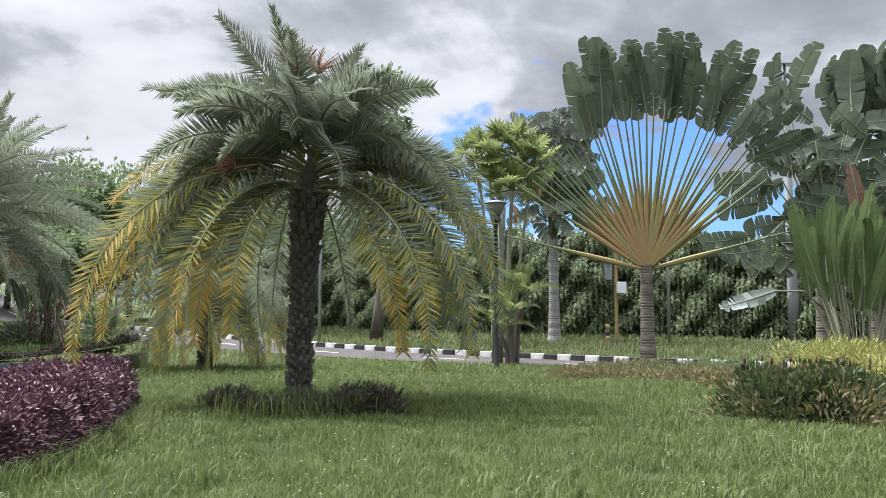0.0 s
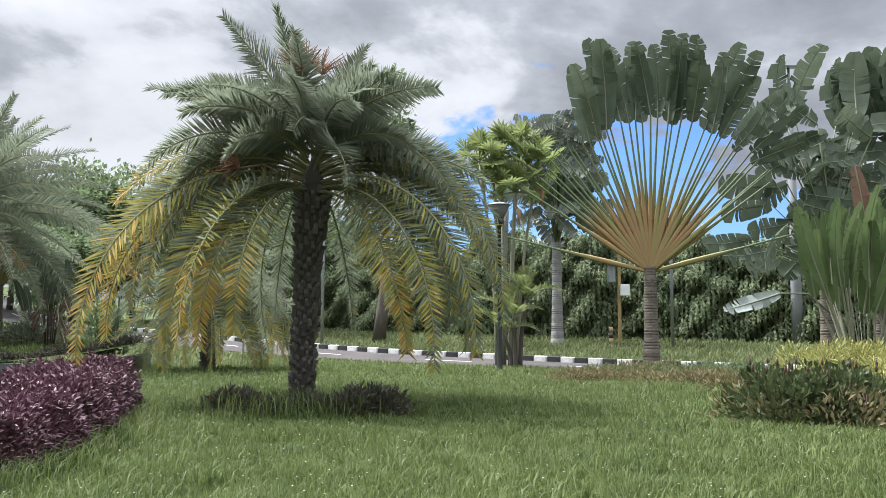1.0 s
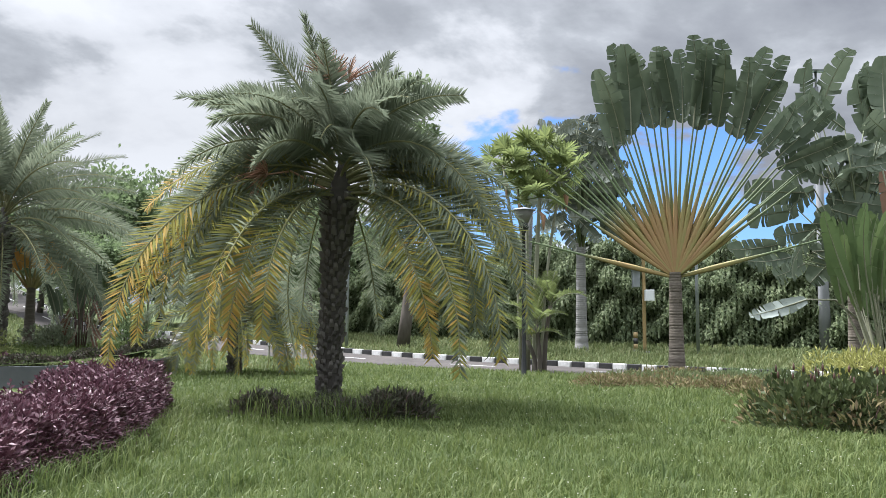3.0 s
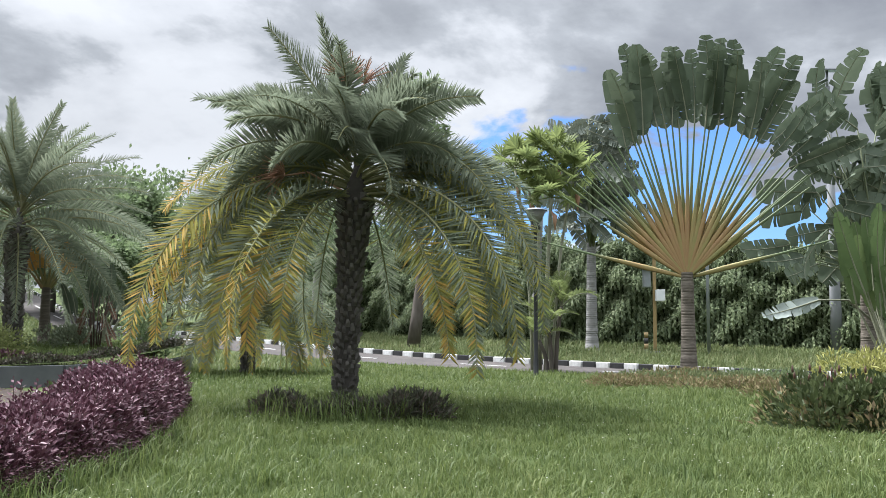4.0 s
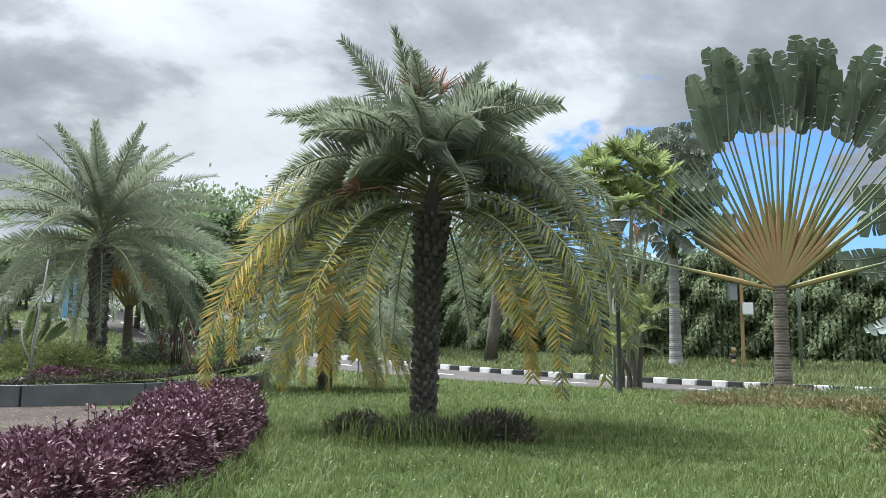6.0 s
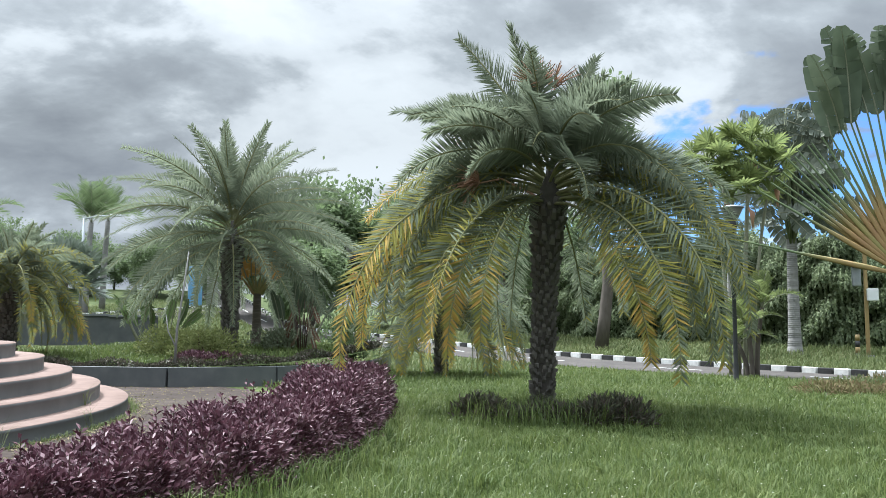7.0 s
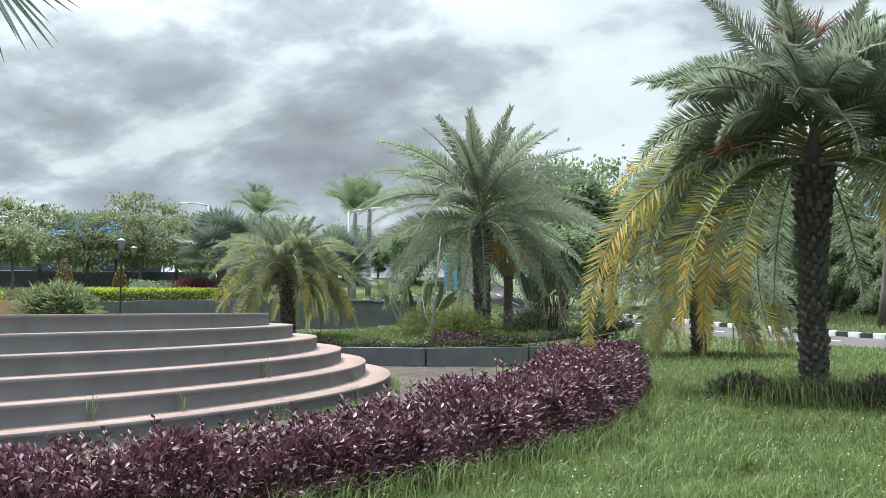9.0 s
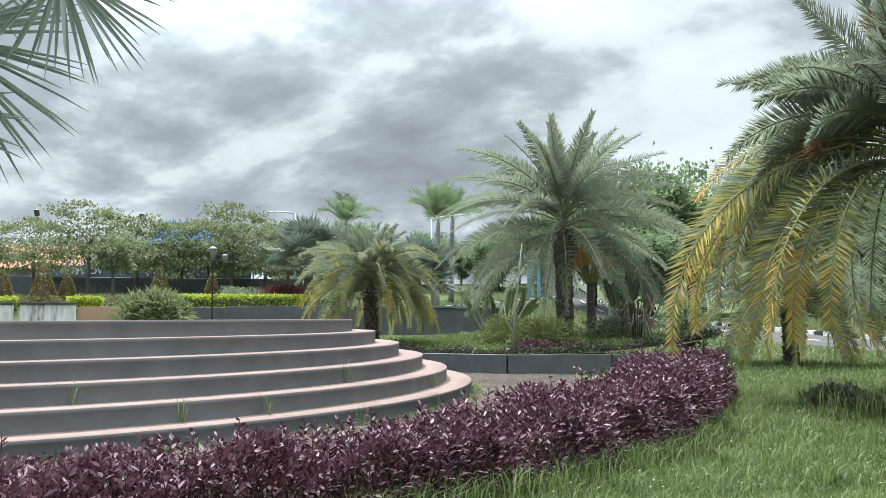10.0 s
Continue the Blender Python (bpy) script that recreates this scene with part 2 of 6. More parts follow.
M["dry"] = material("dry_ground_cover", [(0.09, 0.10, 0.035), (0.15, 0.14, 0.06), (0.22, 0.17, 0.10), (0.07, 0.11, 0.03)], 3.0, 0.8, 0, per="island", leaf=0.2)
M["grey_bush"] = material("grey_green_leaf", [(0.12, 0.15, 0.09), (0.18, 0.21, 0.13), (0.26, 0.29, 0.20)], 3.0, 0.5, 0, per="island", leaf=0.25)
M["silver_frond"] = material("blue_grey_fan_leaf", [(0.10, 0.13, 0.10), (0.16, 0.19, 0.15), (0.22, 0.25, 0.21)], 3.0, 0.5, 0, per="island", leaf=0.15)
M["round_bush"] = material("clipped_bush_leaf", [(0.12, 0.145, 0.05), (0.18, 0.205, 0.075), (0.25, 0.27, 0.11)], 3.0, 0.5, 0, per="island", leaf=0.3)
M["red_leaf"] = material("red_cordyline_leaf", [(0.09, 0.025, 0.03), (0.14, 0.045, 0.05), (0.19, 0.10, 0.09)], 3.0, 0.45, 0, per="island", leaf=0.2)
M["topiary"] = material("topiary_leaf", [(0.10, 0.095, 0.035), (0.17, 0.14, 0.055), (0.26, 0.19, 0.085)], 3.0, 0.6, 0, per="island", leaf=0.2)
M["black_metal"] = material("black_painted_iron", [(0.012, 0.013, 0.014), (0.022, 0.023, 0.024)], 12.0, 0.45, 0.1)
M["grey_metal"] = material("galvanised_steel", [(0.24, 0.26, 0.28), (0.34, 0.36, 0.38)], 5.0, 0.45, 0.1, metal=0.6)
M["blue_roof"] = material("blue_roof_sheet", [(0.03, 0.10, 0.26), (0.05, 0.15, 0.36)], 2.0, 0.95, 0.1, spec=0.05)
M["shade"] = material("frosted_lamp_shade", [(0.22, 0.22, 0.205), (0.30, 0.30, 0.28)], 5.0, 0.4, 0.0, leaf=0.4)
M["concrete"] = material("weathered_concrete", [(0.13, 0.137, 0.143), (0.18, 0.187, 0.192), (0.23, 0.232, 0.234)], 3.0, 0.85, 0.3, stretch=(1, 1, 0.4))
M["panel"] = material("solar_panel", [(0.10, 0.11, 0.13), (0.17, 0.18, 0.20)], 3.0, 0.3, 0)
M["yellow_paint"] = material("yellow_post_paint", [(0.24, 0.17, 0.075), (0.31, 0.22, 0.09)], 5.0, 0.6, 0.1)
M["white_box"] = material("white_metal_box", [(0.62, 0.64, 0.66), (0.74, 0.75, 0.76)], 5.0, 0.5, 0.05)
M["blue_paint"] = material("bright_blue_panel", [(0.12, 0.30, 0.55), (0.18, 0.38, 0.62)], 2.0, 0.5, 0.05)
M["tan_wall"] = material("orange_tan_render", [(0.34, 0.22, 0.14), (0.43, 0.29, 0.19)], 4.0, 0.85, 0.2)
M["stained"] = material("stained_white_render", [(0.06, 0.06, 0.06), (0.45, 0.45, 0.43), (0.62, 0.62, 0.60), (0.68, 0.68, 0.66)], 3.0, 0.85, 0.2, stretch=(3, 3, 0.5))
M["navy_wall"] = material("dark_navy_wall", [(0.05, 0.062, 0.095), (0.08, 0.095, 0.135)], 2.0, 0.6, 0.1)
M["stone_dark"] = material("dark_stone_wall", [(0.05, 0.055, 0.06), (0.09, 0.098, 0.105)], 4.0, 0.8, 0.5)
M["letter"] = material("pale_blue_letters", [(0.45, 0.52, 0.66), (0.55, 0.61, 0.74)], 3.0, 0.5, 0)
M["roof_tile"] = material("orange_clay_roof", [(0.30, 0.13, 0.07), (0.40, 0.19, 0.11)], 5.0, 0.85, 0.4)
M["house_wall"] = material("pale_house_wall", [(0.25, 0.25, 0.245), (0.33, 0.33, 0.32)], 3.0, 0.85, 0.1)
M["flower"] = material("white_grass_flower", [(0.55, 0.56, 0.45), (0.72, 0.72, 0.62)], 3.0, 0.6, 0, per="island", leaf=0.3)


def sheath_material():
    """Traveller's palm stalk: dull orange at the sheath, turning green and dark towards the leaf."""
    m = material("travellers_palm_stalk", [(0.15, 0.17, 0.055), (0.22, 0.19, 0.062), (0.26, 0.17, 0.065), (0.25, 0.13, 0.06)], 6.0, 0.6, 0.1, per="object", spread=0.4)
    n, l = m.node_tree.nodes, m.node_tree.links
    b = next(k for k in n if k.type == "BSDF_PRINCIPLED")
    ramp = next(k for k in n if k.type == "VALTORGB")
    co = next(k for k in n if k.type == "TEX_COORD")
    sp = n.new("ShaderNodeSeparateXYZ")
    l.new(co.outputs["Object"], sp.inputs[0])
    mr = n.new("ShaderNodeMapRange")
    mr.inputs["From Min"].default_value, mr.inputs["From Max"].default_value = 1.9, 3.0
    l.new(sp.outputs["Z"], mr.inputs["Value"])
    mx = n.new("ShaderNodeMix")
    mx.data_type = "RGBA"
    mx.inputs["B"].default_value = (0.10, 0.14, 0.06, 1)
    l.new(mr.outputs[0], mx.inputs["Factor"])
    l.new(ramp.outputs["Color"], mx.inputs["A"])
    l.new(mx.outputs["Result"], b.inputs["Base Color"])
    return m


M["stalk"] = sheath_material()
M["stalk_green"] = material("green_leaf_stalk", [(0.08, 0.10, 0.05), (0.13, 0.15, 0.075)], 6.0, 0.6, 0.1, per="object")


# ---- mesh tools ----
def mesh_np(name, verts, faces, mats, index=None, smooth=False):
    """A mesh from arrays: verts (n, 3) and faces as one array or a list of arrays with 3 or 4 columns."""
    if not isinstance(faces, list):
        faces = [faces]
    me = bpy.data.meshes.new(name)
    verts = np.asarray(verts, dtype=np.float32)
    loops = np.concatenate([f.ravel() for f in faces]).astype(np.int32)
    totals = np.concatenate([np.full(len(f), f.shape[1]) for f in faces])
    starts = np.concatenate([[0], np.cumsum(totals)[:-1]]).astype(np.int32)
    me.vertices.add(len(verts))
    me.vertices.foreach_set("co", verts.ravel())
    me.loops.add(len(loops))
    me.loops.foreach_set("vertex_index", loops)
    me.polygons.add(len(starts))
    me.polygons.foreach_set("loop_start", starts)
    for m in mats if isinstance(mats, (list, tuple)) else [mats]:
        me.materials.append(m)
    if index is not None:
        me.polygons.foreach_set("material_index", np.asarray(index, dtype=np.int32))
    me.update(calc_edges=True)
    me.validate()
    if smooth:
        me.polygons.foreach_set("use_smooth", np.ones(len(starts), dtype=bool))
    return me


def part(name, me, parent, m=None, label=""):
    """One mesh object under a thing or a part."""
    if isinstance(me, bmesh.types.BMesh):
        data = bpy.data.meshes.new(name)
        me.to_mesh(data)
        me.free()
        me = data
    ob = new(name, me)
    ob.parent = parent
    if m is not None:
        ob.matrix_basis = m
    if label:
        tagged(ob, label)
    return ob


def thing(name, m, label, category, group="", kind=""):
    """An empty at the base of a thing."""
    ob = new(name)
    ob.empty_display_size = 0.2
    ob.matrix_basis = m
    return tagged(ob, label, category, group, kind)


def with_mat(bm, mat, name="mesh"):
    me = bpy.data.meshes.new(name)
    bm.to_mesh(me)
    bm.free()
    me.materials.append(mat)
    return me


def box(sx, sy, sz, mat, bevel=0.0, z0=True):
    bm = bmesh.new()
    bmesh.ops.create_cube(bm, size=1.0)
    bmesh.ops.scale(bm, vec=(sx, sy, sz), verts=bm.verts)
    if z0:
        bmesh.ops.translate(bm, vec=(0, 0, sz / 2), verts=bm.verts)
    if bevel:
        bmesh.ops.bevel(bm, geom=bm.edges[:], offset=bevel, segments=2, affect="EDGES", profile=0.6)
    return with_mat(bm, mat)


def tube(points, radii, mat, sides=8, cap=True, index=None):
    """A tube of changing radius along points."""
    pts, rad = np.asarray(points, float), np.asarray(radii, float)
    n = len(pts)
    tan = np.gradient(pts, axis=0)
    tan /= np.linalg.norm(tan, axis=1)[:, None] + 1e-9
    ref = np.where(np.abs(tan[:, 2:3]) > 0.9, np.array([[1.0, 0, 0]]), np.array([[0, 0, 1.0]]))
    u = np.cross(tan, ref)
    u /= np.linalg.norm(u, axis=1)[:, None]
    w = np.cross(u, tan)
    a = np.linspace(0, 2 * np.pi, sides, endpoint=False)
    ring = u[:, None, :] * np.cos(a)[None, :, None] + w[:, None, :] * np.sin(a)[None, :, None]
    v = (pts[:, None, :] + ring * rad[:, None, None]).reshape(-1, 3)
    i = np.arange(n - 1)[:, None] * sides
    j = np.arange(sides)[None, :]
    k = (j + 1) % sides
    f = np.stack([i + j, i + k, i + sides + k, i + sides + j], -1).reshape(-1, 4)
    fs = [f]
    if cap:
        v = np.vstack([v, pts[:1], pts[-1:]])
        b = n * sides
        j = np.arange(sides)
        k = (j + 1) % sides
        fs.append(np.stack([np.full(sides, b), k, j], -1))
        fs.append(np.stack([np.full(sides, b + 1), (n - 1) * sides + j, (n - 1) * sides + k], -1))
    return v, fs


def tube_mesh(points, radii, mat, sides=8, smooth=True):
    v, f = tube(points, radii, mat, sides)
    return mesh_np("tube", v, f, mat, smooth=smooth)


def lathe(profile, mat, sides=20, smooth=True):
    """A turned body from (radius, z) pairs."""
    pr = np.asarray(profile, float)
    a = np.linspace(0, 2 * np.pi, sides, endpoint=False)
    v = np.stack([pr[:, None, 0] * np.cos(a), pr[:, None, 0] * np.sin(a), np.repeat(pr[:, 1:2], sides, 1)], -1).reshape(-1, 3)
    i = np.arange(len(pr) - 1)[:, None] * sides
    j = np.arange(sides)[None, :]
    k = (j + 1) % sides
    f = np.stack([i + j, i + k, i + sides + k, i + sides + j], -1).reshape(-1, 4)
    return mesh_np("lathe", v, f, mat, smooth=smooth)


def unit(v):
    return v / (np.linalg.norm(v, axis=-1, keepdims=True) + 1e-9)


def leaf_cloud(pts, dirs, length, width, rng, fold=0.25, droop=0.15, face=None):
    """Pointed, folded leaves at pts along dirs: vertices and triangles."""
    n = len(pts)
    d = unit(dirs)
    r = unit(rng.normal(size=(n, 3)))
    if face is not None:
        r = unit(face + 0.55 * r)
    s = unit(np.cross(d, r))
    nn = np.cross(s, d)
    L = np.broadcast_to(length, (n,))[:, None]
    Wd = np.broadcast_to(width, (n,))[:, None] / 2
    mid = pts + d * L * 0.45
    tip = pts + d * L - np.array([0, 0, 1.0]) * L * droop
    a = mid + s * Wd + nn * Wd * fold
    b = mid - s * Wd + nn * Wd * fold
    v = np.stack([pts, a, tip, b], 1).reshape(-1, 3)
    i = np.arange(n)[:, None] * 4
    f = np.concatenate([i + np.array([[0, 1, 2]]), i + np.array([[0, 2, 3]])], 0)
    return v, f


def smooth(a, b, x):
    t = np.clip((x - a) / (b - a), 0, 1)
    return t * t * (3 - 2 * t)


def height(x, y):
    """The ground's height: a level park that rises gently beyond the road."""
    d = np.hypot(x, y)
    rise = 1.15 * smooth(27, 55, d) * (y > -5) + 0.028 * np.maximum(d - 55, 0) * smooth(-20, 40, y)
    az = np.degrees(np.arctan2(-x, np.maximum(y, 0.01)))
    terrace = 1.7 * smooth(31.5, 37, d) * smooth(40, 46, az) * smooth(-12, 2, y)
    hill = 0.085 * np.maximum(d - 52, 0) * smooth(22, 29, az) * (1 - smooth(44, 50, az)) * (1 - smooth(85, 120, d))
    return rise + terrace + hill


# ---- ground ----
ys = np.concatenate([np.arange(-60, 0, 6.0), np.arange(0, 70, 1.0), np.arange(70, 160, 6.0), np.arange(160, 900, 60.0)])
xs = np.concatenate([np.arange(-900, -160, 60.0), np.arange(-160, -50, 6.0), np.arange(-50, 40, 1.0), np.arange(40, 160, 6.0), np.arange(160, 900, 60.0)])
gx, gy = np.meshgrid(xs, ys)
gz = height(gx, gy)
gv = np.stack([gx, gy, gz], -1).reshape(-1, 3)
nx = len(xs)
i, j = np.meshgrid(np.arange(len(ys) - 1), np.arange(nx - 1), indexing="ij")
q = (i * nx + j).ravel()
ground = new("ground", mesh_np("ground", gv, np.stack([q, q + 1, q + nx + 1, q + nx], -1), M["soil"], smooth=True))
tagged(ground, "green park lawn soil and verge rising gently beyond the road", "ground", kind="structure")

# ---- road with kerb ----
KERB = [(30, 9), (20, 17.2), (14, 22), (9, 26), (6, 28.3), (4.3, 29.7), (2.45, 31.1), (0.35, 32.5), (-1.95, 33.9), (-4.4, 35.6), (-10, 39.6), (-18.6, 46.4), (-26, 54.5), (-36, 67), (-50, 86)]


def resample(line, step):
    p = np.asarray(line, float)
    # smooth by cutting corners
    for _ in range(3):
        c = [p[0]]
        for a, b in zip(p[:-1], p[1:]):
            c += [a * 0.75 + b * 0.25, a * 0.25 + b * 0.75]
        c.append(p[-1])
        p = np.array(c)
    s = np.concatenate([[0], np.cumsum(np.linalg.norm(np.diff(p, axis=0), axis=1))])
    t = np.arange(0, s[-1], step)
    return np.stack([np.interp(t, s, p[:, k]) for k in range(p.shape[1])], -1)


def ribbon(line, left, right, lift, mat, name):
    """A strip beside a line, draped on the ground."""
    p = line
    t = unit(np.gradient(p, axis=0))
    nrm = np.stack([-t[:, 1], t[:, 0]], -1)
    cols = []
    for w in np.linspace(left, right, 5):
        e = p + nrm * w
        cols.append(np.stack([e[:, 0], e[:, 1], height(e[:, 0], e[:, 1]) + lift], -1))
    v = np.stack(cols, 1)
    n, m = v.shape[:2]
    i, j = np.meshgrid(np.arange(n - 1), np.arange(m - 1), indexing="ij")
    q = (i * m + j).ravel()
    return mesh_np(name, v.reshape(-1, 3), np.stack([q, q + m, q + m + 1, q + 1], -1), mat, smooth=True)


kline = resample(KERB, 0.55)
road = new("road", ribbon(kline, 0.1, 3.5, 0.03, M["asphalt"], "road"))
tagged(road, "grey worn asphalt road curving past the park", "road", kind="structure")


def kerb_run(line, name, label, h=0.2):
    th = thing(name, pose(0, 0, 0), label, "kerb", kind="structure")
    meshes = [box(0.5, 0.18, h + 0.1, M[c], 0.025) for c in ("paint_white", "paint_black")]
    t = unit(np.gradient(line, axis=0))
    for k, (p, d) in enumerate(zip(line, t)):
        z = float(height(p[0], p[1]))
        part("kerb_stone", meshes[k % 2], th, pose(p[0], p[1], z - 0.08, 0, 0, math.degrees(math.atan2(d[1], d[0]))))
    return th


kerb_run(kline, "kerb", "black and white painted concrete kerb along the road")
dash = thing("road_marking", pose(0, 0, 0), "broken white centre line on the asphalt road", "road marking", kind="structure")
dl = resample(KERB, 1.0)
for k in range(0, len(dl) - 3, 6):
    part("dash", ribbon(dl[k:k + 3], 1.7, 1.84, 0.036, M["line_white"], "dash"), dash)


# ---- round stepped platform and paved ring ----
CX, CY = -17.4, 7.4


def ring_mesh(r0, r1, z0, z1, mat_side, mat_top, a0=-180.0, a1=180.0, n=120):
    """A drum wall at r1 with a flat top from r0 to r1 and a rounded lip."""
    a = np.radians(np.linspace(a0, a1, n))
    prof = [(r1, z0), (r1, z1 - 0.05), (r1 + 0.006, z1 - 0.045), (r1 + 0.006, z1 - 0.008), (r1 + 0.001, z1), (r0, z1)]
    v = np.stack([np.stack([r * np.cos(a), r * np.sin(a), np.full(n, z)], -1) for r, z in prof], 1)
    m = len(prof)
    i, j = np.meshgrid(np.arange(n - 1), np.arange(m - 1), indexing="ij")
    q = (i * m + j).ravel()
    idx = (j.ravel() >= 3).astype(int)
    return mesh_np("ring", v.reshape(-1, 3), np.stack([q, q + m, q + m + 1, q + 1], -1), [mat_side, mat_top], idx)


plaza = new("pavement", ring_mesh(0.5, 12.6, -0.02, 0.02, M["paver"], M["paver"]))
plaza.matrix_basis = pose(CX, CY, 0)
tagged(plaza, "brown-grey paved ring round the stepped platform", "pavement", kind="structure")
STEP_H, STEP_W, R_OUT = 0.232, 0.47, 9.5
steps = thing("stepped_platform", pose(CX, CY, 0), "round grey-painted platform of concentric steps with pinkish stone treads", "steps")
for k in range(6):
    r1 = R_OUT - STEP_W * k
    part("step", ring_mesh(r1 - STEP_W - 0.1 if k < 5 else 0.3, r1, 0.0 if k == 0 else STEP_H * k - 0.02, STEP_H * (k + 1), M["riser"], M["tread"]), steps)


# ---- date palms ----
def frond_mesh(rng, e0, length, bend, yellow, per=112, leaflet=0.56, wide=0.0165):
    """A feather frond in the x-z plane from the origin: an arching midrib with two combs of stiff leaflets."""
    n = 26
    s = np.linspace(0, 1, n)
    ang = np.radians(e0 - bend * s ** 0.95)
    ds = length / (n - 1)
    x = np.concatenate([[0], np.cumsum(np.cos(ang[:-1]) * ds)])
    z = np.concatenate([[0], np.cumsum(np.sin(ang[:-1]) * ds)])
    y = 0.07 * length * rng.uniform(-1, 1) * s ** 2
    spine = np.stack([x, y, z], -1)
    v, fs = tube(spine, 0.024 * (1 - s) ** 0.8 + 0.005, None, 5, cap=False)
    V, F, I = [v], [fs[0]], [np.zeros(len(fs[0]), int)]
    off = len(v)
    T3, T3i = [], []
    yaw = rng.normal(0, 3)
    twist = np.radians(rng.choice((-1, 1)) * rng.uniform(22, 60))
    for sd_ in (-1, 1):
        u = np.clip(np.linspace(0.13, 0.995, per) + rng.uniform(-0.003, 0.003, per), 0, 1)
        base = np.stack([np.interp(u, s, spine[:, k]) for k in range(3)], -1)
        a = np.interp(u, s, ang)
        tan = np.stack([np.cos(a), np.zeros(per), np.sin(a)], -1)
        up = np.stack([-np.sin(a), np.zeros(per), np.cos(a)], -1)
        # the blade turns about its midrib towards the tip
        tw = (twist * smooth(0.0, 0.45, u))[:, None]
        side = np.array([[0, 1.0, 0]]) * np.cos(tw) + up * np.sin(tw)
        up = up * np.cos(tw) - np.array([[0, 1.0, 0]]) * np.sin(tw)
        out = side * sd_
        prof = np.clip(np.sin(u ** 0.8 * np.pi * 0.90 + 0.22), 0.34, 1)
        L = (leaflet * prof * rng.uniform(0.9, 1.08, per))[:, None]
        fw = np.radians(33 + 14 * u ** 2 + yaw + rng.normal(0, 4, per))[:, None]
        # the leaflets stand in two slightly different planes on each side
        lift = np.radians(14 + 13 * (-1.0) ** np.arange(per) + rng.normal(0, 8, per))[:, None]
        d = unit(tan * np.sin(fw) + (out * np.cos(lift) + up * np.sin(lift)) * np.cos(fw))
        wv = unit(np.cross(d, up + out * 0.3))
        w = wide * rng.uniform(0.85, 1.15, per)[:, None] * (0.75 + 0.25 * prof[:, None])
        sag = rng.uniform(0.03, 0.13, per)[:, None] * (1 - np.abs(d[:, 2:3]))
        g = np.array([0, 0, -1.0])
        m1 = base + d * L * 0.45 + g * L * sag * 0.25
        tip = base + d * L + g * L * sag
        lv = np.stack([base - wv * w * 0.45, base + wv * w * 0.45, m1 - wv * w, m1 + wv * w, tip], 1).reshape(-1, 3)
        i = off + np.arange(per)[:, None] * 5
        V.append(lv)
        F.append(i + np.array([[0, 1, 3, 2]]))
        T3.append(i + np.array([[2, 3, 4]]))
        ripe = yellow * smooth(0.30, 0.85, u + rng.normal(0, 0.06, per)) * 1.05
        roll = rng.uniform(size=per)
        tint = np.where(roll < ripe - 0.25, 3, np.where(roll < ripe + 0.25 * (yellow > 0.05), 2, 1))
        I.append(tint)
        T3i.append(tint)
        off += per * 5
    return mesh_np("frond", np.vstack(V), [np.vstack(F), np.vstack(T3)], [M["rachis"], M["frond"], M["frond_olive"], M["frond_yellow"]], np.concatenate(I + T3i))


def boot_mesh():
    """The cut base of an old frond: a blunt upturned wedge."""
    bm = bmesh.new()
    pts = [(0, -0.075, -0.09), (0, 0.075, -0.09), (0, 0.06, 0.07), (0, -0.06, 0.07),
           (0.075, -0.05, -0.01), (0.075, 0.05, -0.01), (0.085, 0.038, 0.075), (0.085, -0.038, 0.075)]
    vs = [bm.verts.new(p) for p in pts]
    for f in ((0, 1, 5, 4), (1, 2, 6, 5), (2, 3, 7, 6), (3, 0, 4, 7), (4, 5, 6, 7)):
        bm.faces.new([vs[k] for k in f])
    return with_mat(bm, M["boot"], "boot")


BOOT = boot_mesh()


def fruit_mesh(rng, length=0.9, strands=40):
    """A hanging spray of fruit stalks."""
    V, F = [], []
    off = 0
    stem = np.array([[0, 0, 0], [length * 0.35, 0, length * 0.12], [length * 0.7, 0, 0.05]])
    v, fs = tube(stem, [0.022, 0.018, 0.012], None, 5, cap=False)
    V.append(v)
    F.append(fs[0])
    off = len(v)
    for _ in range(strands):
        a = stem[1] * 0.5 + stem[2] * 0.5
        d = unit(np.array([rng.uniform(0.3, 1.0), rng.normal(0, 0.45), rng.normal(0.1, 0.5)]))
        L = rng.uniform(0.25, 0.6)
        pts = np.array([a, a + d * L * 0.5, a + d * L + np.array([0, 0, -0.10])])
        v, fs = tube(pts, [0.006, 0.009, 0.006], None, 4, cap=False)
        V.append(v)
        F.append(fs[0] + off)
        off += len(v)
    return mesh_np("fruit", np.vstack(V), np.vstack(F), M["fruit"])


def whorls(rng, n, e, length, bend, arc=(0, 360), yellow=0.0):
    """Rows for n fronds spread over an arc: lift, length and bend run from the upper to the lower ones."""
    rows = []
    for k in range(n):
        f = (k + 0.5) / n
        az = arc[0] + (k * 0.381966 + rng.uniform(-0.02, 0.02)) % 1 * (arc[1] - arc[0])
        rows.append((az, e[0] + (e[1] - e[0]) * f + rng.uniform(-5, 5), (length[0] + (length[1] - length[0]) * f) * rng.uniform(0.92, 1.07),
                     (bend[0] + (bend[1] - bend[0]) * f) * rng.uniform(0.85, 1.15), yellow * rng.uniform(0.3, 1.3)))
    return rows


